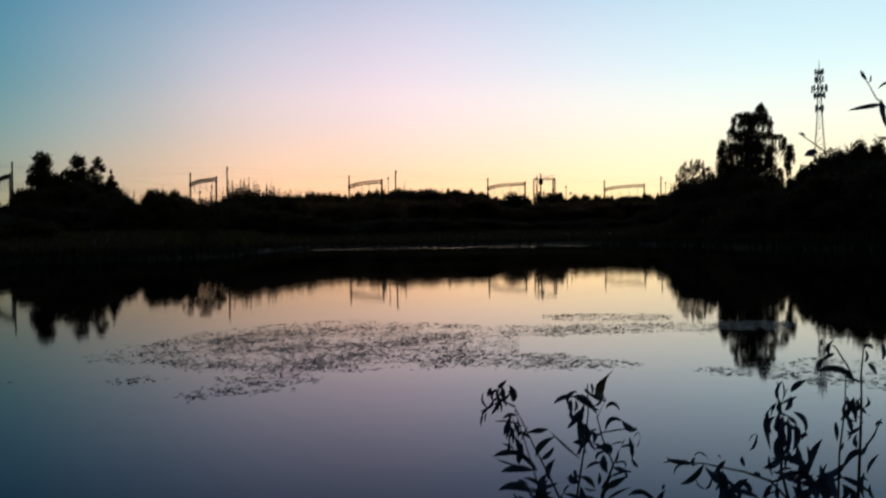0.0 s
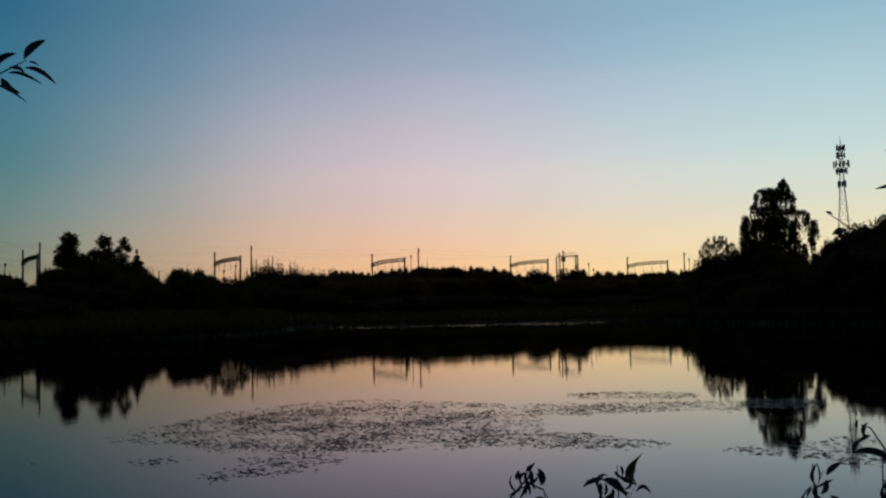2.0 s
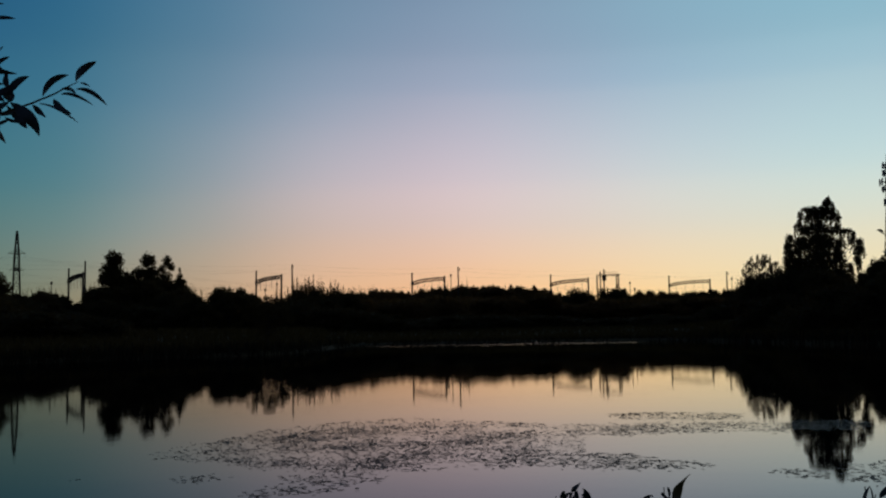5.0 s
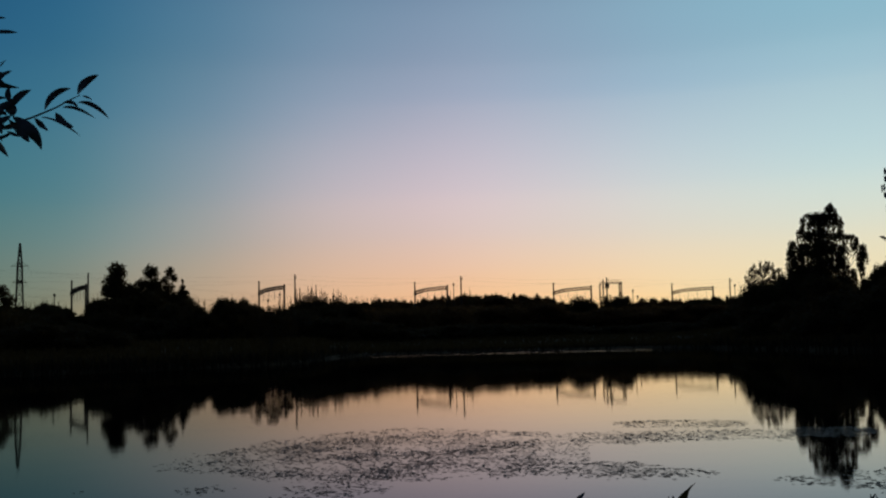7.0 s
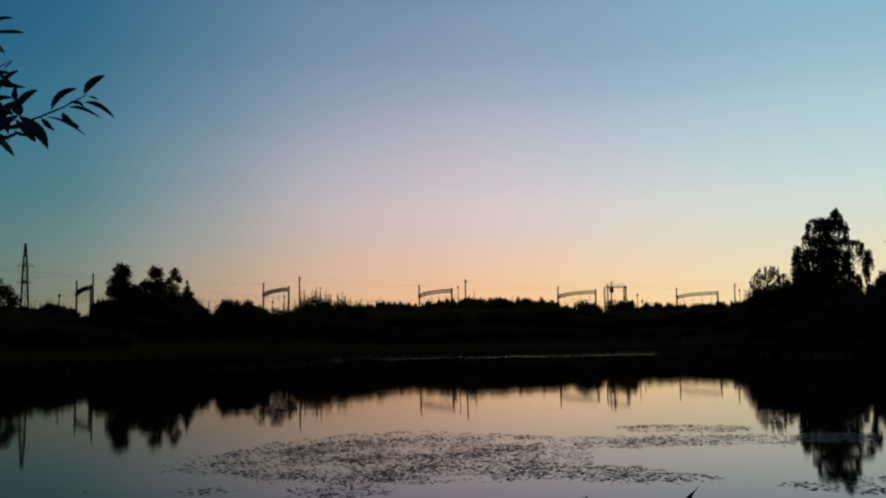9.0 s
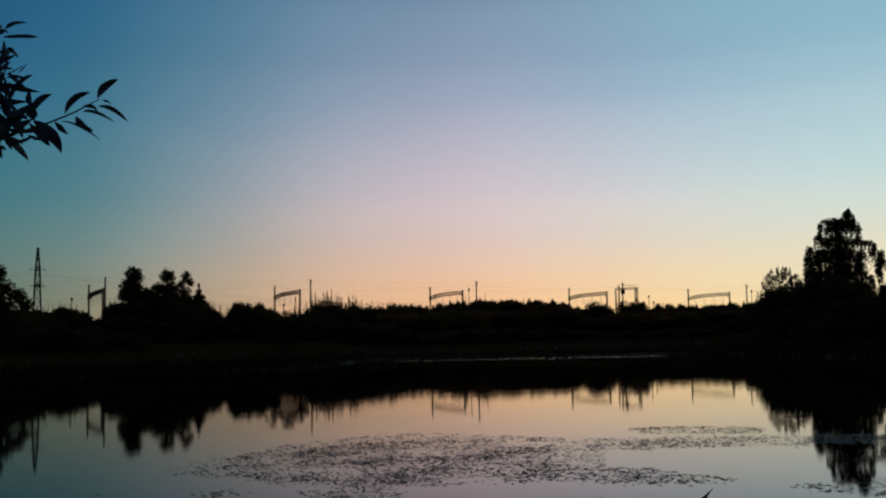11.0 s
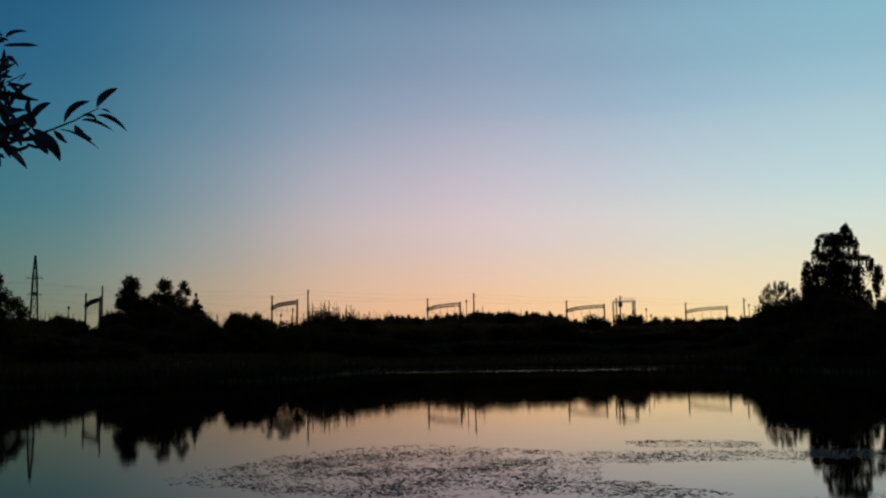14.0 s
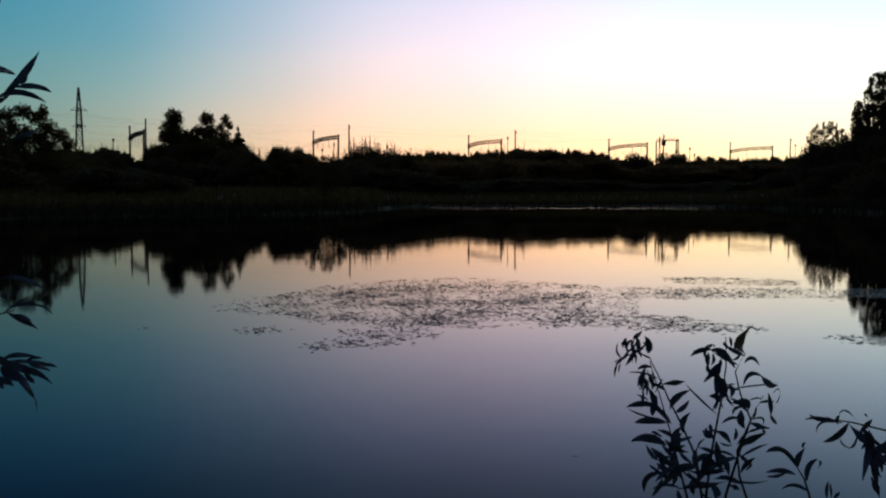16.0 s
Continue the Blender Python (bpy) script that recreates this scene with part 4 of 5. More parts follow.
# ======== pondweed afloat on the pond ========
# mats of weed, each by its columns: bearing, far edge, near edge; then the number of shoots
MATS_WEST = [([(-16.6, 19.6, 17.2), (-13.8, 21.6, 15.6), (-9.3, 23.2, 14.6), (-5.2, 23.8, 14.9), (-1.4, 22.6, 14.9), (1.75, 21.9, 15.1), (4.2, 20.0, 15.2)], 760), ([(-13.0, 20.4, 15.8), (-9.0, 21.8, 15.2), (-3.0, 21.8, 15.4), (1.5, 20.4, 15.7)], 620), ([(2.6, 16.6, 15.0), (6.5, 16.6, 14.7), (8.5, 15.9, 14.9), (10.8, 15.5, 15.2)], 110), ([(-14.5, 13.2, 12.7), (-12.5, 14.6, 13.0), (-9.3, 14.7, 13.1), (-7.0, 14.6, 14.0)], 46),
             ([(-19.6, 18.2, 17.6), (-17.0, 19.8, 16.8), (-14.6, 20.6, 16.2)], 42), ([(-18.1, 15.1, 14.7), (-17.0, 15.3, 14.5), (-15.8, 15.0, 14.6)], 9)]
MATS_EAST = [([(3.2, 21.6, 19.6), (6.0, 21.8, 19.3), (11.0, 22.0, 20.0), (15.2, 22.2, 20.2)], 250), ([(5.6, 24.2, 22.8), (9.0, 24.6, 22.4), (12.6, 24.2, 22.8)], 130), ([(15.0, 22.4, 20.8), (17.0, 22.9, 20.6), (18.9, 22.5, 21.0)], 190), ([(14.0, 14.9, 14.6), (15.4, 15.1, 14.3), (16.6, 14.8, 14.4)], 13),
             ([(17.3, 15.6, 14.2), (20.0, 16.3, 13.6), (25.0, 16.2, 13.5)], 75)]


def pad_shape(rng):
    """One floating leaf: a pointed oval, its edges turned up a little."""
    n, ln, w = 9, 0.046 * (0.8 + 0.6 * rng.random()), 0.016 * (0.8 + 0.6 * rng.random())
    v = [(0, 0, 0.004)]
    lift = rng.choice((0.001, 0.002, 0.002, 0.004, 0.011))
    for k in range(n):
        a = 2 * math.pi * k / n
        v.append((ln * math.cos(a) * (1.15 if k == 0 else 1), w * math.sin(a), 0.003 + lift * abs(math.sin(a)) + 0.004 * max(0.0, math.cos(a)) * rng.random()))
    f = [(0, 1 + k, 1 + (k + 1) % n) for k in range(n)]
    return v, f


def pondweed():
    rng = np.random.default_rng(77)
    places = []
    for cols, shoots in MATS_WEST + MATS_EAST:
        az, far, near = zip(*cols)
        done, thick = 0, max(f - q for f, q in zip(far, near))
        while done < 3.8 * shoots:
            a, u = rng.uniform(az[0], az[-1]), rng.random()
            r0, r1 = np.interp(a, az, near), np.interp(a, az, far)
            r = r0 + (r1 - r0) * u
            x, y = polar(a, r)
            if rng.random() * thick > r1 - r0 or noise.noise((x * 0.8, y * 0.8, 4.0)) + 0.5 * noise.noise((x * 2.6, y * 2.6, 7.0)) < rng.random() * 1.1 - 0.75:
                continue
            done += 1
            h, bend = rng.normal() * 0.6 + (math.pi if rng.random() < 0.5 else 0), rng.normal() * 0.3
            for k in range(int(rng.integers(1, 3))):       # leaves strung along one floating shoot
                places.append((x + rng.normal() * 0.03, y + rng.normal() * 0.12))
                x, y, h = x + 0.1 * math.cos(h), y + 0.1 * math.sin(h), h + bend
    places += [polar(0.5, 7.6), polar(-23.3, 15.4), polar(-23.2, 15.5), polar(-23.6, 15.4)]
    places.sort(key=lambda p: p[0] ** 2 + p[1] ** 2)
    thing = tagged(new("pondweed"), "mat of small dark pondweed leaves afloat on the pond", "pondweed")
    shapes = [pad_shape(rng) for _ in range(12)]
    meshes = [mesh_from("leaf", v, f, M_PAD1) for v, f in shapes]
    for i, (x, y) in enumerate(places[:300]):
        ob = part_mesh("leaf", meshes[i % 12], thing)
        s = (0.6 + 0.45 * rng.random()) * (0.5 if i == 0 else 1.0)
        ob.matrix_basis = pose(x, y, 0, 0, 0, rng.random() * 360) @ Matrix.Diagonal((s, s, s * 0.45, 1))
    vs, fs = [], []
    for x, y in places[300:]:
        v, f = shapes[int(rng.integers(12))]
        a, s, o = rng.random() * 6.283, 0.52 + 0.45 * rng.random(), len(vs)
        ca, sa = math.cos(a) * s, math.sin(a) * s
        vs += [(x + p[0] * ca - p[1] * sa, y + p[0] * sa + p[1] * ca, p[2] * s * 0.45) for p in v]
        fs += [tuple(o + q for q in g) for g in f]
    tagged(part_mesh("leaf_mass", mesh_from("leaf_mass", vs, fs, M_PAD), thing), kind="stuff")


pondweed()

# ======== willow scrub on the near bank ========
# stems: sideways and height; leaves: foot, tip and width
A_STEM_1 = [(0.168, 1.578), (0.190, 1.533), (0.217, 1.472), (0.246, 1.415), (0.275, 1.351), (0.296, 1.241)]
A_STEM_2 = [(0.347, 1.631), (0.348, 1.560), (0.336, 1.464), (0.320, 1.367), (0.306, 1.242)]
A_STEM_3 = [(0.391, 1.593), (0.369, 1.548), (0.382, 1.494), (0.406, 1.434), (0.382, 1.358), (0.351, 1.246)]
A_STEM_4 = [(0.433, 1.494), (0.406, 1.434), (0.376, 1.357), (0.382, 1.296), (0.402, 1.236)]
A_STEM_5 = [(0.170, 1.567), (0.218, 1.403), (0.239, 1.321), (0.261, 1.239)]
A_STEM_6 = [(0.509, 1.330), (0.526, 1.302), (0.542, 1.250)]
A_STEM_7 = [(0.086, 1.562), (0.109, 1.576), (0.140, 1.588), (0.168, 1.575)]
A_STEM_8 = [(0.273, 1.595), (0.312, 1.599), (0.348, 1.574)]
B_STEM_1 = [(0.716, 1.673), (0.718, 1.603), (0.726, 1.542), (0.721, 1.481), (0.736, 1.415)]
B_STEM_2 = [(0.735, 1.657), (0.720, 1.613), (0.717, 1.566)]
B_STEM_3 = [(0.501, 1.492), (0.572, 1.486), (0.652, 1.472), (0.702, 1.455), (0.736, 1.415)]
B_STEM_4 = [(0.879, 1.765), (0.873, 1.694), (0.873, 1.623), (0.869, 1.527), (0.865, 1.426)]
B_STEM_5 = [(0.845, 1.693), (0.843, 1.621), (0.832, 1.525), (0.829, 1.422)]
B_STEM_6 = [(0.809, 1.756), (0.826, 1.750), (0.848, 1.711), (0.860, 1.679)]
B_STEM_7 = [(0.908, 1.601), (0.893, 1.562), (0.871, 1.527)]
L_STEM_1 = [(-1.266, 2.484), (-1.226, 2.495), (-1.153, 2.523), (-1.098, 2.550), (-1.054, 2.575), (-1.025, 2.596), (-1.006, 2.608)]
L_STEM_2 = [(-1.270, 2.624), (-1.235, 2.674), (-1.211, 2.724), (-1.203, 2.745), (-1.199, 2.766)]
L_STEM_3 = [(-1.268, 2.553), (-1.233, 2.589), (-1.198, 2.632), (-1.188, 2.673), (-1.189, 2.708)]
L_STEM_4 = [(-1.267, 2.507), (-1.227, 2.530), (-1.185, 2.547), (-1.159, 2.553), (-1.136, 2.566)]
L_LEAVES_1 = [
    (-1.011, 2.610, -0.995, 2.640, -0.968, 2.659, 0.0181), (-1.076, 2.569, -1.057, 2.607, -1.024, 2.623, 0.0153), (-1.010, 2.590, -0.978, 2.585, -0.946, 2.555, 0.0111),
    (-1.002, 2.606, -0.990, 2.604, -0.981, 2.597, 0.0056), (-1.040, 2.588, -1.022, 2.590, -1.010, 2.578, 0.0097), (-1.040, 2.576, -1.013, 2.576, -0.974, 2.554, 0.0083),
    (-1.054, 2.564, -1.040, 2.544, -1.019, 2.531, 0.0181), (-1.082, 2.551, -1.048, 2.543, -1.004, 2.510, 0.0069), (-1.095, 2.547, -1.081, 2.532, -1.069, 2.520, 0.0139),
    (-1.137, 2.547, -1.103, 2.520, -1.081, 2.476, 0.0278), (-1.144, 2.541, -1.120, 2.512, -1.104, 2.491, 0.0167), (-1.147, 2.514, -1.131, 2.507, -1.109, 2.504, 0.0083),
    (-1.134, 2.578, -1.146, 2.597, -1.142, 2.623, 0.0139),
]
L_LEAVES_1_A = [
    (-1.141, 2.568, -1.127, 2.596, -1.102, 2.613, 0.0181), (-1.134, 2.551, -1.141, 2.568, -1.148, 2.583, 0.0250), (-1.148, 2.550, -1.170, 2.563, -1.188, 2.551, 0.0167),
    (-1.185, 2.551, -1.164, 2.566, -1.145, 2.570, 0.0111), (-1.196, 2.563, -1.176, 2.586, -1.149, 2.589, 0.0111), (-1.140, 2.551, -1.164, 2.536, -1.180, 2.538, 0.0167),
    (-1.153, 2.530, -1.169, 2.522, -1.185, 2.527, 0.0139), (-1.193, 2.500, -1.168, 2.489, -1.144, 2.453, 0.0194), (-1.184, 2.507, -1.168, 2.502, -1.155, 2.490, 0.0069),
    (-1.164, 2.529, -1.159, 2.516, -1.157, 2.506, 0.0083), (-1.200, 2.487, -1.192, 2.481, -1.186, 2.476, 0.0083), (-1.205, 2.497, -1.199, 2.473, -1.194, 2.456, 0.0111),
    (-1.215, 2.479, -1.203, 2.489, -1.197, 2.500, 0.0083),
]
L_LEAVES_1_B = [
    (-1.194, 2.546, -1.201, 2.533, -1.206, 2.519, 0.0194), (-1.175, 2.544, -1.190, 2.529, -1.206, 2.528, 0.0167), (-1.207, 2.558, -1.198, 2.550, -1.191, 2.537, 0.0167),
]
L_LEAVES_2 = [
    (-1.188, 2.644, -1.172, 2.649, -1.149, 2.646, 0.0083), (-1.187, 2.630, -1.176, 2.626, -1.163, 2.614, 0.0056), (-1.193, 2.635, -1.187, 2.617, -1.190, 2.593, 0.0125),
    (-1.200, 2.632, -1.193, 2.622, -1.176, 2.592, 0.0111), (-1.206, 2.625, -1.198, 2.619, -1.189, 2.606, 0.0139), (-1.209, 2.657, -1.197, 2.668, -1.182, 2.683, 0.0125),
    (-1.189, 2.686, -1.191, 2.700, -1.196, 2.712, 0.0125), (-1.191, 2.713, -1.178, 2.709, -1.167, 2.693, 0.0111), (-1.187, 2.711, -1.189, 2.697, -1.190, 2.676, 0.0097),
    (-1.215, 2.703, -1.205, 2.702, -1.194, 2.711, 0.0097), (-1.193, 2.649, -1.172, 2.664, -1.156, 2.677, 0.0028), (-1.169, 2.655, -1.158, 2.670, -1.151, 2.681, 0.0028),
    (-1.214, 2.644, -1.200, 2.648, -1.193, 2.659, 0.0111),
]
L_LEAVES_2_A = [
    (-1.208, 2.624, -1.200, 2.638, -1.196, 2.646, 0.0139), (-1.207, 2.674, -1.210, 2.687, -1.205, 2.701, 0.0111), (-1.200, 2.759, -1.207, 2.781, -1.213, 2.807, 0.0125),
    (-1.192, 2.758, -1.178, 2.774, -1.152, 2.778, 0.0097), (-1.205, 2.743, -1.196, 2.753, -1.187, 2.750, 0.0125), (-1.195, 2.739, -1.163, 2.746, -1.129, 2.746, 0.0111),
    (-1.215, 2.726, -1.209, 2.735, -1.203, 2.741, 0.0097),
]
M_STEM_1 = [(-1.052, 2.084), (-1.014, 2.114), (-0.984, 2.139), (-0.967, 2.157)]
M_LEAVES_1 = [
    (-0.980, 2.142, -0.957, 2.173, -0.930, 2.217, 0.0145), (-0.957, 2.160, -0.951, 2.168, -0.948, 2.177, 0.0063), (-1.006, 2.185, -0.983, 2.184, -0.964, 2.176, 0.0115),
    (-0.962, 2.155, -0.938, 2.159, -0.914, 2.149, 0.0115), (-0.988, 2.136, -0.958, 2.147, -0.922, 2.130, 0.0110), (-0.982, 2.062, -0.954, 2.073, -0.932, 2.086, 0.0084),
    (-1.014, 2.119, -0.992, 2.127, -0.972, 2.141, 0.0095),
]
N_STEM_1 = [(-1.060, 1.677), (-1.016, 1.683), (-0.985, 1.688), (-0.958, 1.680)]
N_STEM_2 = [(-1.059, 1.744), (-1.014, 1.761), (-0.991, 1.771), (-0.972, 1.776)]
N_LEAVES_1 = [
    (-0.982, 1.772, -0.962, 1.758, -0.939, 1.741, 0.0106), (-0.987, 1.774, -0.968, 1.784, -0.948, 1.786, 0.0032), (-0.960, 1.782, -0.936, 1.781, -0.920, 1.765, 0.0042),
    (-0.983, 1.776, -0.960, 1.787, -0.928, 1.778, 0.0032), (-0.976, 1.768, -0.962, 1.765, -0.949, 1.755, 0.0074), (-0.989, 1.694, -0.969, 1.699, -0.942, 1.693, 0.0095),
    (-0.977, 1.690, -0.946, 1.684, -0.915, 1.673, 0.0084), (-0.938, 1.679, -0.926, 1.679, -0.915, 1.674, 0.0063), (-0.970, 1.679, -0.946, 1.667, -0.921, 1.643, 0.0106),
    (-0.978, 1.675, -0.962, 1.649, -0.949, 1.622, 0.0127), (-0.982, 1.680, -0.962, 1.674, -0.946, 1.659, 0.0148), (-0.962, 1.669, -0.954, 1.656, -0.947, 1.648, 0.0084),
    (-0.993, 1.686, -0.974, 1.680, -0.954, 1.673, 0.0190),
]
N_LEAVES_1_A = [
    (-0.993, 1.681, -0.982, 1.665, -0.966, 1.654, 0.0148), (-1.001, 1.667, -0.994, 1.652, -0.990, 1.641, 0.0084), (-0.949, 1.624, -0.946, 1.613, -0.945, 1.598, 0.0021),
    (-1.008, 1.702, -0.993, 1.691, -0.978, 1.685, 0.0148), (-0.987, 1.768, -0.971, 1.787, -0.949, 1.799, 0.0038), (-0.990, 1.832, -0.958, 1.829, -0.931, 1.809, 0.0085),
    (-0.992, 1.803, -0.984, 1.800, -0.976, 1.793, 0.0060), (-0.962, 1.686, -0.948, 1.691, -0.934, 1.690, 0.0075), (-0.956, 1.680, -0.940, 1.676, -0.925, 1.667, 0.0080),
    (-0.992, 1.673, -0.978, 1.664, -0.966, 1.651, 0.0120), (-1.004, 1.663, -0.988, 1.656, -0.976, 1.646, 0.0120), (-0.976, 1.663, -0.965, 1.655, -0.955, 1.644, 0.0085),
]
R_STEM_1 = [(1.000, 2.165), (0.962, 2.206), (0.946, 2.224), (0.924, 2.245), (0.904, 2.270), (0.889, 2.304), (0.877, 2.328)]
R_STEM_2 = [(0.987, 2.089), (0.911, 2.126), (0.841, 2.147), (0.810, 2.164), (0.790, 2.181), (0.764, 2.203)]
R_STEM_3 = [(1.013, 2.300), (0.990, 2.400), (0.968, 2.460), (0.975, 2.520), (0.965, 2.585)]
R_LEAVES_1 = [
    (0.919, 2.256, 0.891, 2.253, 0.853, 2.247, 0.0095), (0.913, 2.266, 0.917, 2.236, 0.923, 2.206, 0.0120), (0.908, 2.288, 0.928, 2.299, 0.948, 2.276, 0.0060),
    (0.894, 2.302, 0.895, 2.321, 0.004), (0.888, 2.306, 0.882, 2.318, 0.877, 2.330, 0.0070), (0.964, 2.188, 0.933, 2.184, 0.902, 2.190, 0.0100),
    (0.962, 2.213, 0.950, 2.221, 0.935, 2.217, 0.0090), (0.948, 2.234, 0.956, 2.243, 0.963, 2.228, 0.0060), (0.937, 2.176, 0.939, 2.150, 0.940, 2.124, 0.0090),
    (0.956, 2.172, 0.958, 2.146, 0.953, 2.120, 0.0090), (0.961, 2.458, 0.953, 2.467, 0.947, 2.472, 0.0060), (0.961, 2.457, 0.954, 2.450, 0.946, 2.438, 0.0070),
    (0.967, 2.462, 0.973, 2.466, 0.980, 2.466, 0.0080), (0.967, 2.575, 0.962, 2.582, 0.956, 2.588, 0.0080),
    (0.797, 2.160, 0.786, 2.162, 0.771, 2.156, 0.0160), (0.775, 2.197, 0.761, 2.205, 0.005),
]
A_LEAVES_1 = [
    (0.165, 1.585, 0.167, 1.606, 0.156, 1.627, 0.0181), (0.153, 1.612, 0.164, 1.605, 0.160, 1.592, 0.0111), (0.130, 1.618, 0.138, 1.627, 0.152, 1.640, 0.0111),
    (0.134, 1.618, 0.128, 1.607, 0.130, 1.596, 0.0056), (0.116, 1.599, 0.110, 1.610, 0.113, 1.621, 0.0125), (0.107, 1.598, 0.106, 1.607, 0.110, 1.616, 0.0083),
    (0.108, 1.568, 0.091, 1.587, 0.094, 1.609, 0.0056), (0.133, 1.592, 0.127, 1.575, 0.112, 1.554, 0.0111), (0.102, 1.573, 0.098, 1.565, 0.087, 1.556, 0.0083),
    (0.093, 1.559, 0.088, 1.544, 0.086, 1.524, 0.0056), (0.100, 1.559, 0.097, 1.548, 0.096, 1.534, 0.0042), (0.140, 1.587, 0.151, 1.598, 0.159, 1.608, 0.0069),
    (0.176, 1.551, 0.156, 1.553, 0.140, 1.544, 0.0097),
]
A_LEAVES_1_A = [
    (0.190, 1.525, 0.157, 1.536, 0.119, 1.538, 0.0056), (0.154, 1.533, 0.149, 1.522, 0.142, 1.502, 0.0125), (0.151, 1.528, 0.161, 1.511, 0.173, 1.495, 0.0069),
    (0.178, 1.495, 0.177, 1.512, 0.178, 1.529, 0.0069), (0.181, 1.454, 0.179, 1.477, 0.168, 1.498, 0.0153), (0.157, 1.461, 0.154, 1.475, 0.158, 1.490, 0.0083),
    (0.167, 1.470, 0.154, 1.478, 0.137, 1.483, 0.0056), (0.178, 1.432, 0.181, 1.454, 0.187, 1.482, 0.0181), (0.222, 1.414, 0.198, 1.443, 0.171, 1.462, 0.0125),
    (0.220, 1.447, 0.234, 1.478, 0.266, 1.499, 0.0167), (0.184, 1.489, 0.192, 1.507, 0.201, 1.525, 0.0056), (0.198, 1.449, 0.157, 1.460, 0.113, 1.451, 0.0167),
    (0.195, 1.427, 0.157, 1.431, 0.117, 1.449, 0.0056),
]
A_LEAVES_1_B = [
    (0.214, 1.417, 0.171, 1.420, 0.133, 1.413, 0.0181), (0.212, 1.361, 0.169, 1.378, 0.127, 1.367, 0.0222), (0.201, 1.381, 0.185, 1.390, 0.174, 1.392, 0.0083),
    (0.251, 1.394, 0.251, 1.421, 0.269, 1.447, 0.0153), (0.244, 1.354, 0.233, 1.379, 0.246, 1.408, 0.0250), (0.225, 1.331, 0.199, 1.332, 0.172, 1.327, 0.0069),
    (0.228, 1.303, 0.207, 1.302, 0.188, 1.318, 0.0125), (0.246, 1.257, 0.210, 1.263, 0.179, 1.250, 0.0083), (0.250, 1.280, 0.234, 1.312, 0.228, 1.348, 0.0181),
]
A_LEAVES_2 = [
    (0.312, 1.599, 0.288, 1.596, 0.265, 1.581, 0.0125), (0.308, 1.597, 0.317, 1.610, 0.322, 1.604, 0.0042), (0.312, 1.597, 0.340, 1.590, 0.369, 1.556, 0.0181),
    (0.308, 1.591, 0.305, 1.577, 0.304, 1.561, 0.0125), (0.317, 1.589, 0.320, 1.575, 0.315, 1.561, 0.0083), (0.338, 1.580, 0.335, 1.560, 0.333, 1.539, 0.0111),
    (0.334, 1.557, 0.317, 1.540, 0.297, 1.520, 0.0139), (0.325, 1.552, 0.328, 1.525, 0.325, 1.491, 0.0167), (0.337, 1.532, 0.345, 1.506, 0.341, 1.481, 0.0181),
    (0.354, 1.513, 0.363, 1.502, 0.358, 1.484, 0.0125), (0.342, 1.475, 0.326, 1.485, 0.310, 1.487, 0.0153), (0.308, 1.558, 0.310, 1.548, 0.310, 1.537, 0.0069),
    (0.357, 1.601, 0.346, 1.612, 0.340, 1.618, 0.0083),
]
A_LEAVES_2_A = [
    (0.355, 1.631, 0.359, 1.620, 0.358, 1.604, 0.0069), (0.366, 1.595, 0.368, 1.608, 0.365, 1.618, 0.0069), (0.376, 1.595, 0.372, 1.609, 0.369, 1.615, 0.0056),
    (0.381, 1.594, 0.372, 1.580, 0.361, 1.577, 0.0069), (0.329, 1.443, 0.290, 1.478, 0.254, 1.514, 0.0056),
]
A_LEAVES_3 = [
    (0.390, 1.593, 0.380, 1.621, 0.408, 1.663, 0.0250), (0.389, 1.569, 0.406, 1.583, 0.424, 1.565, 0.0097), (0.388, 1.516, 0.404, 1.544, 0.432, 1.537, 0.0111),
    (0.429, 1.540, 0.445, 1.522, 0.465, 1.519, 0.0167), (0.362, 1.506, 0.415, 1.517, 0.468, 1.525, 0.0042), (0.445, 1.500, 0.450, 1.471, 0.451, 1.447, 0.0111),
    (0.450, 1.449, 0.456, 1.436, 0.466, 1.428, 0.0097), (0.453, 1.498, 0.465, 1.512, 0.470, 1.499, 0.0028), (0.470, 1.499, 0.465, 1.483, 0.460, 1.477, 0.0028),
    (0.399, 1.479, 0.382, 1.475, 0.363, 1.473, 0.0125), (0.400, 1.457, 0.393, 1.476, 0.372, 1.477, 0.0167), (0.388, 1.464, 0.370, 1.458, 0.365, 1.443, 0.0083),
    (0.384, 1.456, 0.383, 1.433, 0.392, 1.412, 0.0194),
]
A_LEAVES_3_A = [
    (0.399, 1.479, 0.418, 1.487, 0.434, 1.486, 0.0042), (0.418, 1.469, 0.416, 1.449, 0.411, 1.435, 0.0056), (0.340, 1.421, 0.361, 1.436, 0.383, 1.434, 0.0083),
    (0.406, 1.434, 0.431, 1.440, 0.434, 1.423, 0.0056), (0.319, 1.384, 0.306, 1.394, 0.306, 1.410, 0.0167), (0.319, 1.397, 0.314, 1.411, 0.314, 1.419, 0.0097),
    (0.322, 1.400, 0.345, 1.394, 0.363, 1.370, 0.0153), (0.336, 1.375, 0.349, 1.369, 0.366, 1.370, 0.0056), (0.368, 1.381, 0.373, 1.398, 0.371, 1.412, 0.0097),
    (0.384, 1.361, 0.407, 1.384, 0.439, 1.405, 0.0194), (0.375, 1.371, 0.391, 1.393, 0.406, 1.407, 0.0069), (0.438, 1.400, 0.436, 1.409, 0.431, 1.416, 0.0069),
    (0.384, 1.342, 0.413, 1.363, 0.447, 1.379, 0.0069),
]
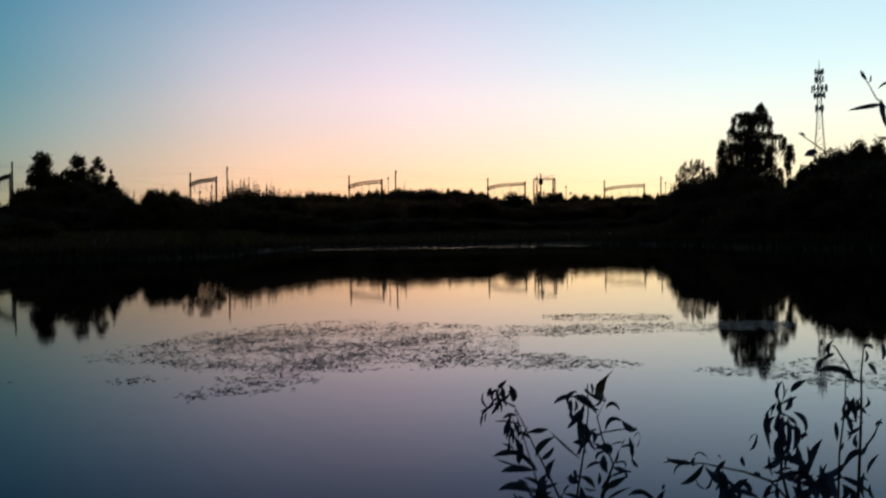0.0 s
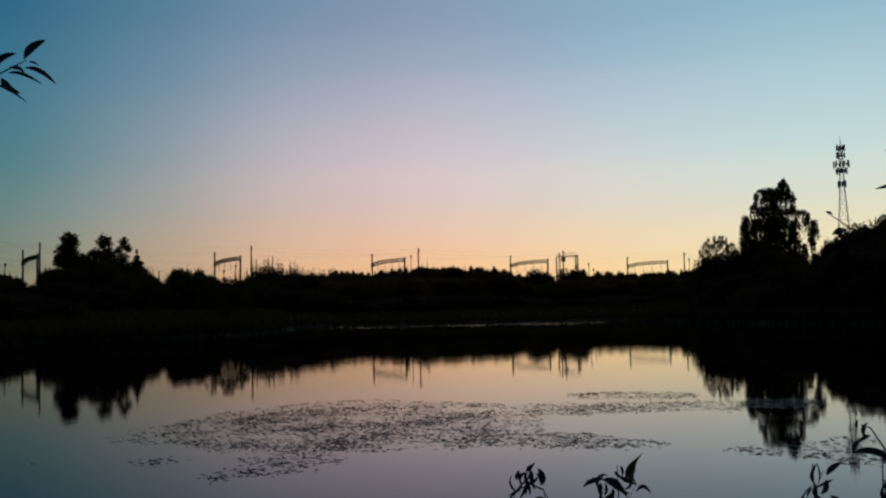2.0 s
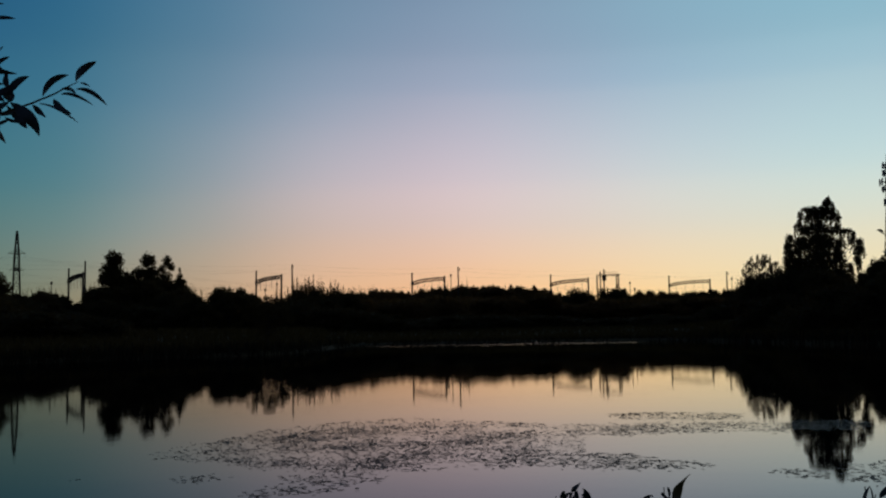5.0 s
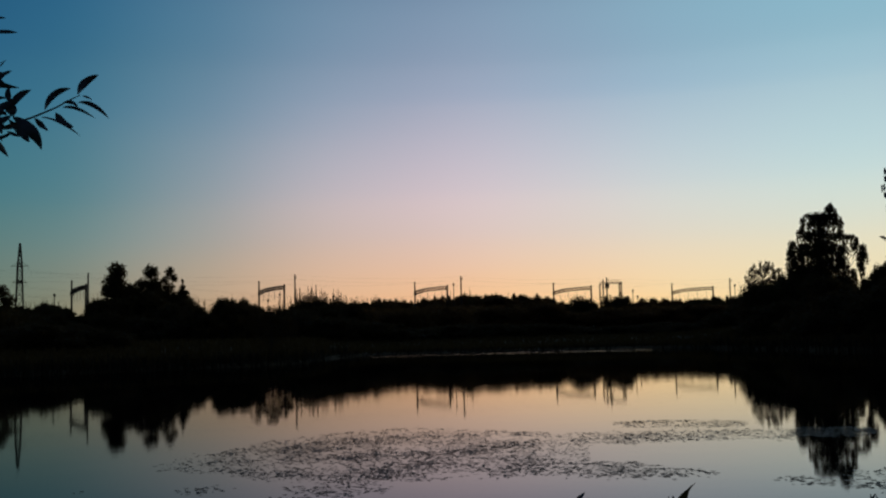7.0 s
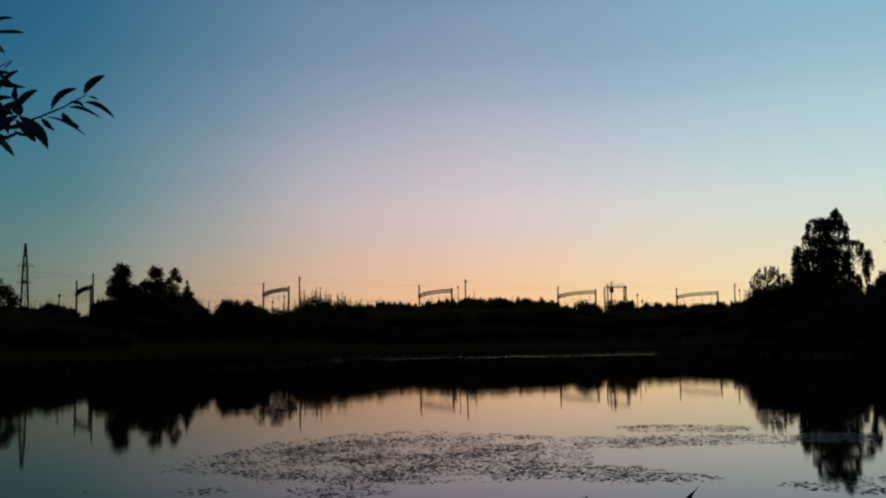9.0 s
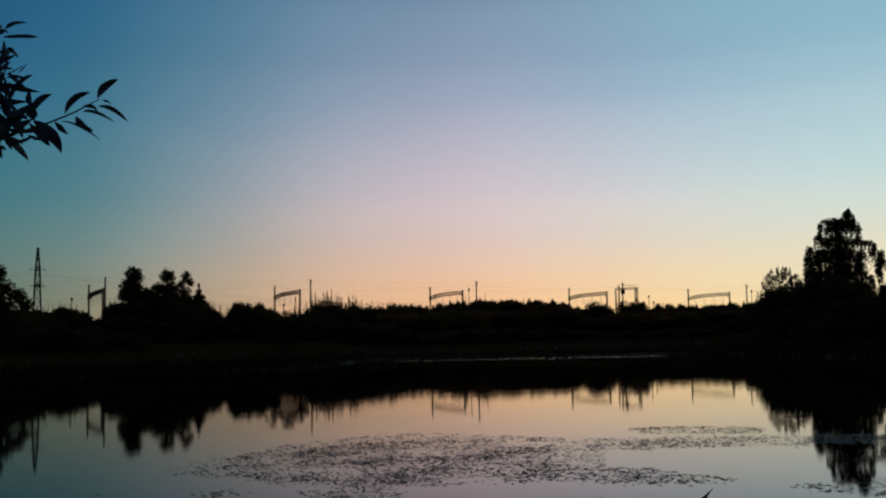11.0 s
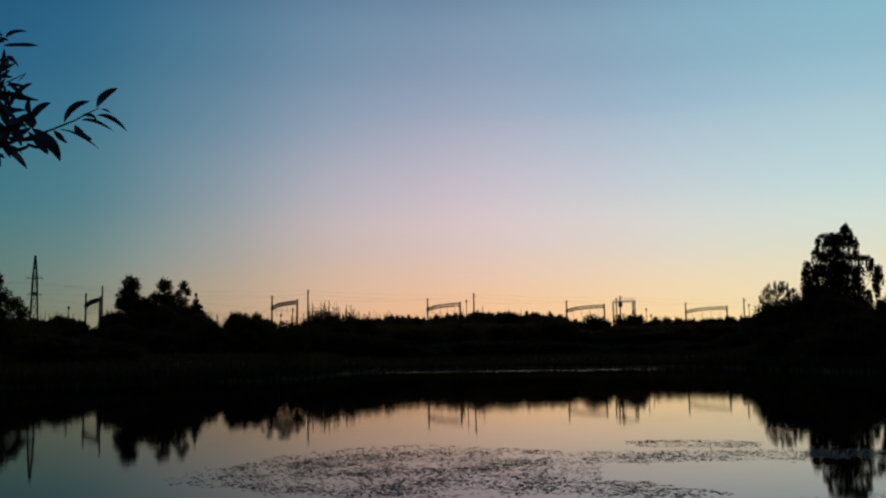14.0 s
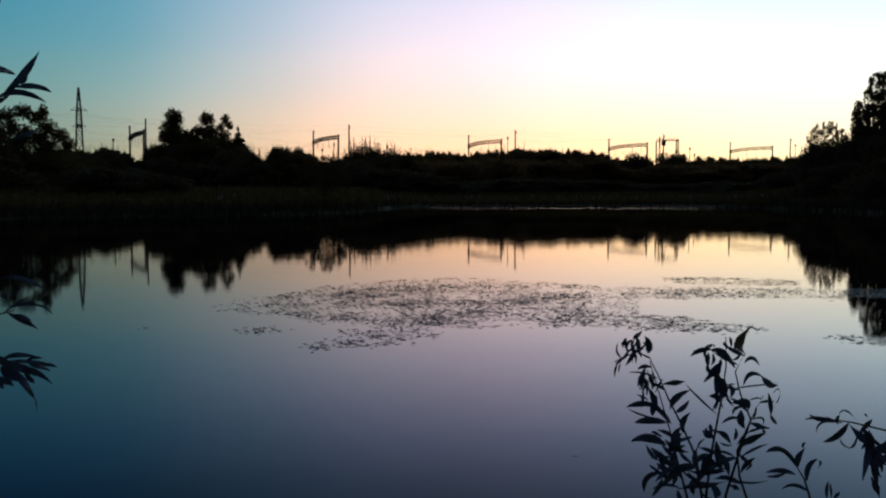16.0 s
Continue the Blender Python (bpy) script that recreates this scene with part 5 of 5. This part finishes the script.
A_LEAVES_3_B = [
    (0.333, 1.352, 0.350, 1.328, 0.359, 1.295, 0.0167), (0.320, 1.354, 0.350, 1.351, 0.372, 1.341, 0.0069), (0.292, 1.299, 0.281, 1.330, 0.286, 1.365, 0.0181),
    (0.286, 1.358, 0.291, 1.372, 0.304, 1.383, 0.0056), (0.298, 1.290, 0.307, 1.322, 0.315, 1.350, 0.0194), (0.385, 1.303, 0.397, 1.325, 0.417, 1.344, 0.0125),
    (0.395, 1.311, 0.407, 1.322, 0.407, 1.330, 0.0069), (0.357, 1.285, 0.344, 1.289, 0.325, 1.285, 0.0097), (0.370, 1.286, 0.408, 1.281, 0.448, 1.291, 0.0056),
    (0.277, 1.243, 0.276, 1.268, 0.285, 1.282, 0.0194), (0.383, 1.262, 0.370, 1.268, 0.357, 1.271, 0.0139), (0.278, 1.309, 0.291, 1.335, 0.311, 1.345, 0.0125),
    (0.338, 1.242, 0.329, 1.258, 0.316, 1.273, 0.0167),
]
A_LEAVES_4 = [
    (0.509, 1.330, 0.476, 1.365, 0.440, 1.358, 0.0167), (0.513, 1.328, 0.512, 1.348, 0.527, 1.376, 0.0153), (0.523, 1.375, 0.523, 1.383, 0.528, 1.388, 0.0083),
    (0.532, 1.296, 0.534, 1.330, 0.555, 1.352, 0.0139), (0.557, 1.348, 0.562, 1.341, 0.555, 1.329, 0.0069), (0.507, 1.310, 0.476, 1.317, 0.440, 1.309, 0.0125),
    (0.485, 1.312, 0.464, 1.302, 0.443, 1.301, 0.0083), (0.540, 1.269, 0.508, 1.284, 0.477, 1.273, 0.0097), (0.576, 1.259, 0.575, 1.281, 0.579, 1.301, 0.0083),
    (0.585, 1.260, 0.583, 1.281, 0.581, 1.297, 0.0056), (0.590, 1.261, 0.597, 1.270, 0.604, 1.278, 0.0083),
]
B_LEAVES_1 = [
    (0.725, 1.674, 0.714, 1.652, 0.716, 1.632, 0.0077), (0.725, 1.674, 0.729, 1.652, 0.726, 1.633, 0.0038), (0.742, 1.650, 0.753, 1.665, 0.772, 1.678, 0.0128),
    (0.741, 1.641, 0.739, 1.622, 0.729, 1.610, 0.0115), (0.721, 1.633, 0.720, 1.622, 0.724, 1.606, 0.0064), (0.698, 1.602, 0.693, 1.571, 0.701, 1.524, 0.0141),
    (0.689, 1.596, 0.698, 1.608, 0.709, 1.625, 0.0038), (0.720, 1.606, 0.715, 1.585, 0.711, 1.564, 0.0115), (0.725, 1.597, 0.724, 1.555, 0.717, 1.511, 0.0166),
    (0.734, 1.592, 0.739, 1.555, 0.731, 1.511, 0.0115), (0.722, 1.554, 0.713, 1.530, 0.716, 1.493, 0.0141), (0.735, 1.598, 0.744, 1.590, 0.754, 1.580, 0.0089),
    (0.748, 1.580, 0.754, 1.556, 0.745, 1.524, 0.0153),
]
B_LEAVES_1_A = [
    (0.761, 1.549, 0.767, 1.559, 0.773, 1.557, 0.0102), (0.771, 1.535, 0.776, 1.515, 0.773, 1.491, 0.0077), (0.760, 1.465, 0.760, 1.484, 0.767, 1.505, 0.0153),
    (0.779, 1.490, 0.784, 1.522, 0.801, 1.553, 0.0141), (0.658, 1.519, 0.670, 1.535, 0.675, 1.557, 0.0077), (0.675, 1.557, 0.664, 1.552, 0.660, 1.539, 0.0026),
    (0.650, 1.484, 0.645, 1.495, 0.645, 1.508, 0.0089), (0.741, 1.501, 0.747, 1.513, 0.757, 1.520, 0.0051), (0.728, 1.500, 0.719, 1.518, 0.710, 1.529, 0.0077),
]
B_LEAVES_2 = [
    (0.533, 1.484, 0.506, 1.491, 0.480, 1.485, 0.0077), (0.533, 1.484, 0.511, 1.479, 0.504, 1.459, 0.0051), (0.545, 1.479, 0.543, 1.491, 0.549, 1.500, 0.0077),
    (0.547, 1.503, 0.560, 1.510, 0.579, 1.494, 0.0051), (0.565, 1.484, 0.544, 1.454, 0.517, 1.440, 0.0141), (0.550, 1.451, 0.556, 1.437, 0.572, 1.430, 0.0038),
    (0.610, 1.496, 0.597, 1.477, 0.582, 1.458, 0.0115), (0.582, 1.458, 0.577, 1.439, 0.566, 1.430, 0.0064), (0.602, 1.499, 0.597, 1.506, 0.594, 1.503, 0.0038),
    (0.616, 1.455, 0.598, 1.441, 0.591, 1.428, 0.0077), (0.614, 1.449, 0.604, 1.418, 0.594, 1.362, 0.0166), (0.619, 1.431, 0.627, 1.408, 0.631, 1.384, 0.0115),
    (0.610, 1.372, 0.618, 1.353, 0.627, 1.330, 0.0153),
]
B_LEAVES_3 = [
    (0.859, 1.684, 0.828, 1.702, 0.792, 1.697, 0.0166), (0.794, 1.696, 0.796, 1.713, 0.809, 1.725, 0.0102), (0.805, 1.721, 0.815, 1.730, 0.826, 1.734, 0.0102),
    (0.815, 1.730, 0.813, 1.749, 0.822, 1.761, 0.0102), (0.802, 1.749, 0.801, 1.759, 0.804, 1.766, 0.0064), (0.853, 1.691, 0.838, 1.705, 0.822, 1.702, 0.0064),
    (0.885, 1.716, 0.894, 1.707, 0.901, 1.693, 0.0102), (0.877, 1.751, 0.887, 1.754, 0.895, 1.747, 0.0102), (0.881, 1.742, 0.884, 1.730, 0.879, 1.718, 0.0064),
    (0.909, 1.760, 0.914, 1.743, 0.911, 1.724, 0.0102), (0.841, 1.603, 0.840, 1.619, 0.845, 1.636, 0.0064), (0.848, 1.621, 0.850, 1.610, 0.844, 1.603, 0.0051),
    (0.872, 1.623, 0.858, 1.624, 0.860, 1.646, 0.0153),
]
B_LEAVES_3_A = [
    (0.870, 1.620, 0.866, 1.632, 0.872, 1.644, 0.0089), (0.876, 1.623, 0.886, 1.633, 0.882, 1.647, 0.0064), (0.825, 1.590, 0.827, 1.572, 0.828, 1.548, 0.0089),
    (0.830, 1.525, 0.837, 1.537, 0.839, 1.549, 0.0051), (0.845, 1.573, 0.852, 1.564, 0.847, 1.552, 0.0051), (0.865, 1.537, 0.860, 1.551, 0.864, 1.566, 0.0102),
    (0.877, 1.528, 0.857, 1.524, 0.838, 1.492, 0.0141), (0.878, 1.545, 0.893, 1.562, 0.900, 1.586, 0.0051), (0.898, 1.586, 0.904, 1.594, 0.910, 1.589, 0.0077),
    (0.882, 1.485, 0.889, 1.507, 0.904, 1.528, 0.0077), (0.877, 1.486, 0.871, 1.458, 0.877, 1.428, 0.0089), (0.885, 1.469, 0.877, 1.474, 0.873, 1.486, 0.0051),
]
B_LEAVES_4 = [
    (0.811, 1.422, 0.805, 1.444, 0.794, 1.462, 0.0179), (0.792, 1.420, 0.783, 1.446, 0.775, 1.460, 0.0166), (0.825, 1.423, 0.820, 1.449, 0.811, 1.478, 0.0153),
    (0.836, 1.424, 0.846, 1.442, 0.836, 1.458, 0.0179), (0.846, 1.425, 0.858, 1.436, 0.846, 1.454, 0.0153), (0.756, 1.415, 0.751, 1.437, 0.742, 1.446, 0.0128),
    (0.775, 1.439, 0.762, 1.433, 0.742, 1.419, 0.0115), (0.718, 1.415, 0.712, 1.432, 0.714, 1.454, 0.0102), (0.687, 1.413, 0.694, 1.433, 0.705, 1.451, 0.0115),
    (0.640, 1.454, 0.654, 1.443, 0.665, 1.424, 0.0128), (0.635, 1.452, 0.646, 1.452, 0.654, 1.455, 0.0064), (0.680, 1.463, 0.674, 1.469, 0.665, 1.468, 0.0102),
    (0.710, 1.471, 0.728, 1.484, 0.743, 1.483, 0.0064),
]
B_LEAVES_4_A = [
    (0.723, 1.467, 0.738, 1.472, 0.753, 1.469, 0.0077), (0.762, 1.445, 0.775, 1.465, 0.784, 1.476, 0.0077), (0.799, 1.474, 0.803, 1.487, 0.809, 1.501, 0.0051),
    (0.820, 1.464, 0.830, 1.471, 0.834, 1.483, 0.0077), (0.895, 1.430, 0.887, 1.445, 0.887, 1.463, 0.0077),
]


def leaf_mesh(p0, p1, width, bend, roll, fold=0.22, curl=0.0, drop=0.0, mid=None):
    """A lance-shaped leaf from foot to tip, arched (through mid, if given), creased along its midrib."""
    p0, p1 = Vector(p0), Vector(p1)
    ln = (p1 - p0).length
    view = Vector((p0.x, p0.y, 0)).normalized()
    if mid is None:
        a = (p1 - p0).normalized().cross(view)
        mid = (p0 + p1) / 2 + (a.normalized() if a.length > 1e-4 else Vector((1, 0, 0))) * bend * ln
    ctrl = 2 * Vector(mid) - (p0 + p1) / 2
    vs, fs, n = [], [], 9
    for i in range(n + 1):
        t = i / n
        along = (2 * (1 - t) * (ctrl - p0) + 2 * t * (p1 - ctrl)).normalized()
        side = along.cross(view)
        side = side.normalized() if side.length > 1e-4 else Vector((1, 0, 0))
        up = side.cross(along).normalized()
        turn = roll + curl * (t - 0.5)
        s2 = side * math.cos(turn) + up * math.sin(turn)
        u2 = s2.cross(along).normalized()
        w = 0.5 * width * (math.sin(math.pi * min(1.0, t * 0.97 + 0.02)) ** 0.8) * (1.12 - 0.25 * t)
        c = p0 * (1 - t) ** 2 + ctrl * 2 * t * (1 - t) + p1 * t * t + u2 * 0.015 * ln * math.sin(math.pi * t * 1.2) + Vector((0, 0, -drop * ln * t ** 3))
        wave = 0.12 * width * math.sin(t * 9 + ln * 50)
        vs += [c + s2 * w + u2 * (fold * w + wave), c, c - s2 * w + u2 * (fold * w - wave)]
    for i in range(n):
        a = 3 * i
        fs += [(a, a + 1, a + 4, a + 3), (a + 1, a + 2, a + 5, a + 4)]
    return vs, fs


def willow(name, label, d, stems, leaf_lists, foot, seed, thick=0.0034, dry=(), fill=2.0, crowd=(), bunch=()):
    """A scrubby willow: its shoots run down to one foot in the bank, each leaf is a part."""
    rng = np.random.default_rng(seed)
    fx, fy = foot
    ob = base(name, fx, fy, ground_z(fx, fy), label, "willow")
    o = Vector((fx, fy, ground_z(fx, fy)))

    def place(x, z, jitter=0.0):
        k = 1 + jitter / d                   # nearer or farther along the line of sight from the bank
        return Vector((x * k, math.sqrt(max(0.1, d * d - x * x)) * k, EYE + (z - EYE) * k)) - o

    for st in stems:
        pts = [place(x, z, 0.01 * math.sin(3 * i + seed)) for i, (x, z) in enumerate(st)]
        end = pts[-1] if pts[-1].z < pts[0].z or abs(st[-1][0] - fx) < abs(st[0][0] - fx) else pts[0]
        if end is pts[0]:
            pts.reverse()
        if len(st) <= 4 and abs(end.z + o.z) > 1.4:
            n = len(pts)
            Shape().tube(pts, [thick * (0.35 + 0.4 * i / (n - 1)) for i in range(n)], 6).put("shoot", M_TWIG, ob, smooth=True)
            continue
        low = Vector((rng.normal() * 0.04, rng.normal() * 0.04, -0.05))
        mid = end.lerp(low, 0.5) + Vector((0, 0, -0.1 * (end - low).length))
        pts += [mid, low]
        n = len(pts)
        Shape().tube(pts, [thick * (0.35 + 0.75 * i / (n - 3)) if i < n - 2 else thick * (1.2 + 0.8 * (i - n + 3)) for i in range(n)], 6).put("shoot", M_TWIG, ob, smooth=True)
    for st in stems:                         # small hidden leaves along the shoots
        for i in range(int(fill * (len(st) - 1)) if len(st) > 4 else 0):
            t = rng.random() * (len(st) - 1) * 0.98
            q = int(t)
            x, z = (st[q][m] + (st[q + 1][m] - st[q][m]) * (t - q) for m in (0, 1))
            a, ln = rng.choice((-1, 1)) * rng.uniform(0.4, 2.4), rng.uniform(0.03, 0.055)
            j = rng.normal() * 0.03
            v, f = leaf_mesh(place(x, z, j) + o, place(x + ln * math.sin(a), z + ln * math.cos(a) * 0.8, j) + o, ln * rng.uniform(0.16, 0.28), rng.normal() * 0.1, rng.normal() * 0.6, curl=rng.normal())
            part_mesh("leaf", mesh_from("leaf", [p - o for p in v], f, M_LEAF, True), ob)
    for cx, cz, r in bunch:                  # wilting leaves that hang in a bunch
        for i in range(9):
            x, z, a, ln = cx + rng.normal() * r * 0.7, cz + rng.normal() * r, math.pi + rng.normal() * 0.45, rng.uniform(0.026, 0.05)
            j = rng.normal() * 0.02
            v, f = leaf_mesh(place(x, z, j) + o, place(x + ln * math.sin(a), z + ln * math.cos(a), j) + o, ln * rng.uniform(0.16, 0.27), rng.normal() * 0.16, rng.normal() * 0.6, curl=rng.normal())
            part_mesh("leaf", mesh_from("leaf", [p - o for p in v], f, M_LEAF, True), ob)
    for cx, cz, r in crowd:                  # where leaves crowd together
        for i in range(12):
            x, z, a, ln = cx + rng.normal() * r * 0.5, cz + rng.normal() * r * 0.5, rng.uniform(0, 6.283), rng.uniform(0.04, 0.075)
            v, f = leaf_mesh(place(x, z) + o, place(x + ln * math.sin(a), z + ln * math.cos(a), rng.normal() * 0.02) + o, ln * rng.uniform(0.18, 0.26), rng.normal() * 0.1, rng.normal() * 0.4)
            part_mesh("leaf", mesh_from("leaf", [p - o for p in v], f, M_LEAF, True), ob)
    k = 0
    for ll in leaf_lists:
        for row in ll:
            j = rng.normal() * 0.02
            if len(row) == 7:
                x0, z0, xm, zm, x1, z1, w = row
                v, f = leaf_mesh(place(x0, z0, j) + o, place(x1, z1, j + rng.normal() * 0.012) + o, w * 1.0, 0, rng.normal() * 0.25, curl=rng.normal() * 0.5, mid=place(xm, zm, j + rng.normal() * 0.008) + o)
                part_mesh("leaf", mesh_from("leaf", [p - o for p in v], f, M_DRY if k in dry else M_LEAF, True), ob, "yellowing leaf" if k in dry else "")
                k += 1
                continue
            x0, z0, x1, z1, w = row
            v, f = leaf_mesh(place(x0, z0, j) + o, place(x1, z1, j + rng.normal() * 0.012) + o, min(w, 0.021, 0.32 * math.hypot(x1 - x0, z1 - z0)), rng.normal() * 0.06, rng.normal() * 0.3, curl=rng.normal() * 0.9, drop=abs(rng.normal()) * 0.12)
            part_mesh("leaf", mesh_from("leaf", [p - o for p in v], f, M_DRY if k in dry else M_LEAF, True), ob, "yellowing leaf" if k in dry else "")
            k += 1
    return ob


willow("willow_sapling", "young willow with curled wilting leaves at the water's edge", 2.5, [A_STEM_1, A_STEM_2, A_STEM_3, A_STEM_4, A_STEM_5, A_STEM_6, A_STEM_7, A_STEM_8],
       [A_LEAVES_1, A_LEAVES_1_A, A_LEAVES_1_B, A_LEAVES_2, A_LEAVES_2_A, A_LEAVES_3, A_LEAVES_3_A, A_LEAVES_3_B, A_LEAVES_4], (0.39, 2.62), 1, dry={53}, fill=1.0, bunch=[(0.330, 1.555, 0.02), (0.342, 1.515, 0.018), (0.138, 1.605, 0.018), (0.16, 1.53, 0.013)], crowd=[(0.235, 1.35, 0.045), (0.25, 1.29, 0.05), (0.31, 1.30, 0.05)])
willow("willow_sapling", "young willow with drooping bunched leaves at the water's edge", 2.3, [B_STEM_1, B_STEM_2, B_STEM_3, B_STEM_4, B_STEM_5, B_STEM_6, B_STEM_7],
       [B_LEAVES_1, B_LEAVES_1_A, B_LEAVES_2, B_LEAVES_3, B_LEAVES_3_A, B_LEAVES_4, B_LEAVES_4_A], (0.84, 2.3), 2, fill=1.0, bunch=[(0.728, 1.59, 0.022), (0.722, 1.55, 0.02), (0.85, 1.635, 0.013)], crowd=[(0.80, 1.455, 0.05), (0.77, 1.475, 0.05), (0.615, 1.43, 0.03)])
willow("willow_bush", "overhanging willow bush with long slender leaves", 2.5, [L_STEM_1, L_STEM_2, L_STEM_3, L_STEM_4], [L_LEAVES_1, L_LEAVES_1_A, L_LEAVES_1_B, L_LEAVES_2, L_LEAVES_2_A], (-2.0, 2.1), 3, 0.0034, fill=0, crowd=[(-1.185, 2.535, 0.03), (-1.2, 2.60, 0.03), (-1.215, 2.66, 0.03), (-1.36, 2.44, 0.07), (-1.36, 2.56, 0.07), (-1.40, 2.66, 0.06)])
willow("willow_bush", "willow branch tips reaching out low over the bank", 1.9, [M_STEM_1, N_STEM_1, N_STEM_2], [M_LEAVES_1, N_LEAVES_1, N_LEAVES_1_A], (-1.7, 1.5), 4, 0.003, fill=0)
willow("willow_bush", "willow shoot with a few narrow leaves beside the pond", 2.3, [R_STEM_1, R_STEM_2, R_STEM_3], [R_LEAVES_1], (1.75, 2.0), 5, 0.0026, fill=0)
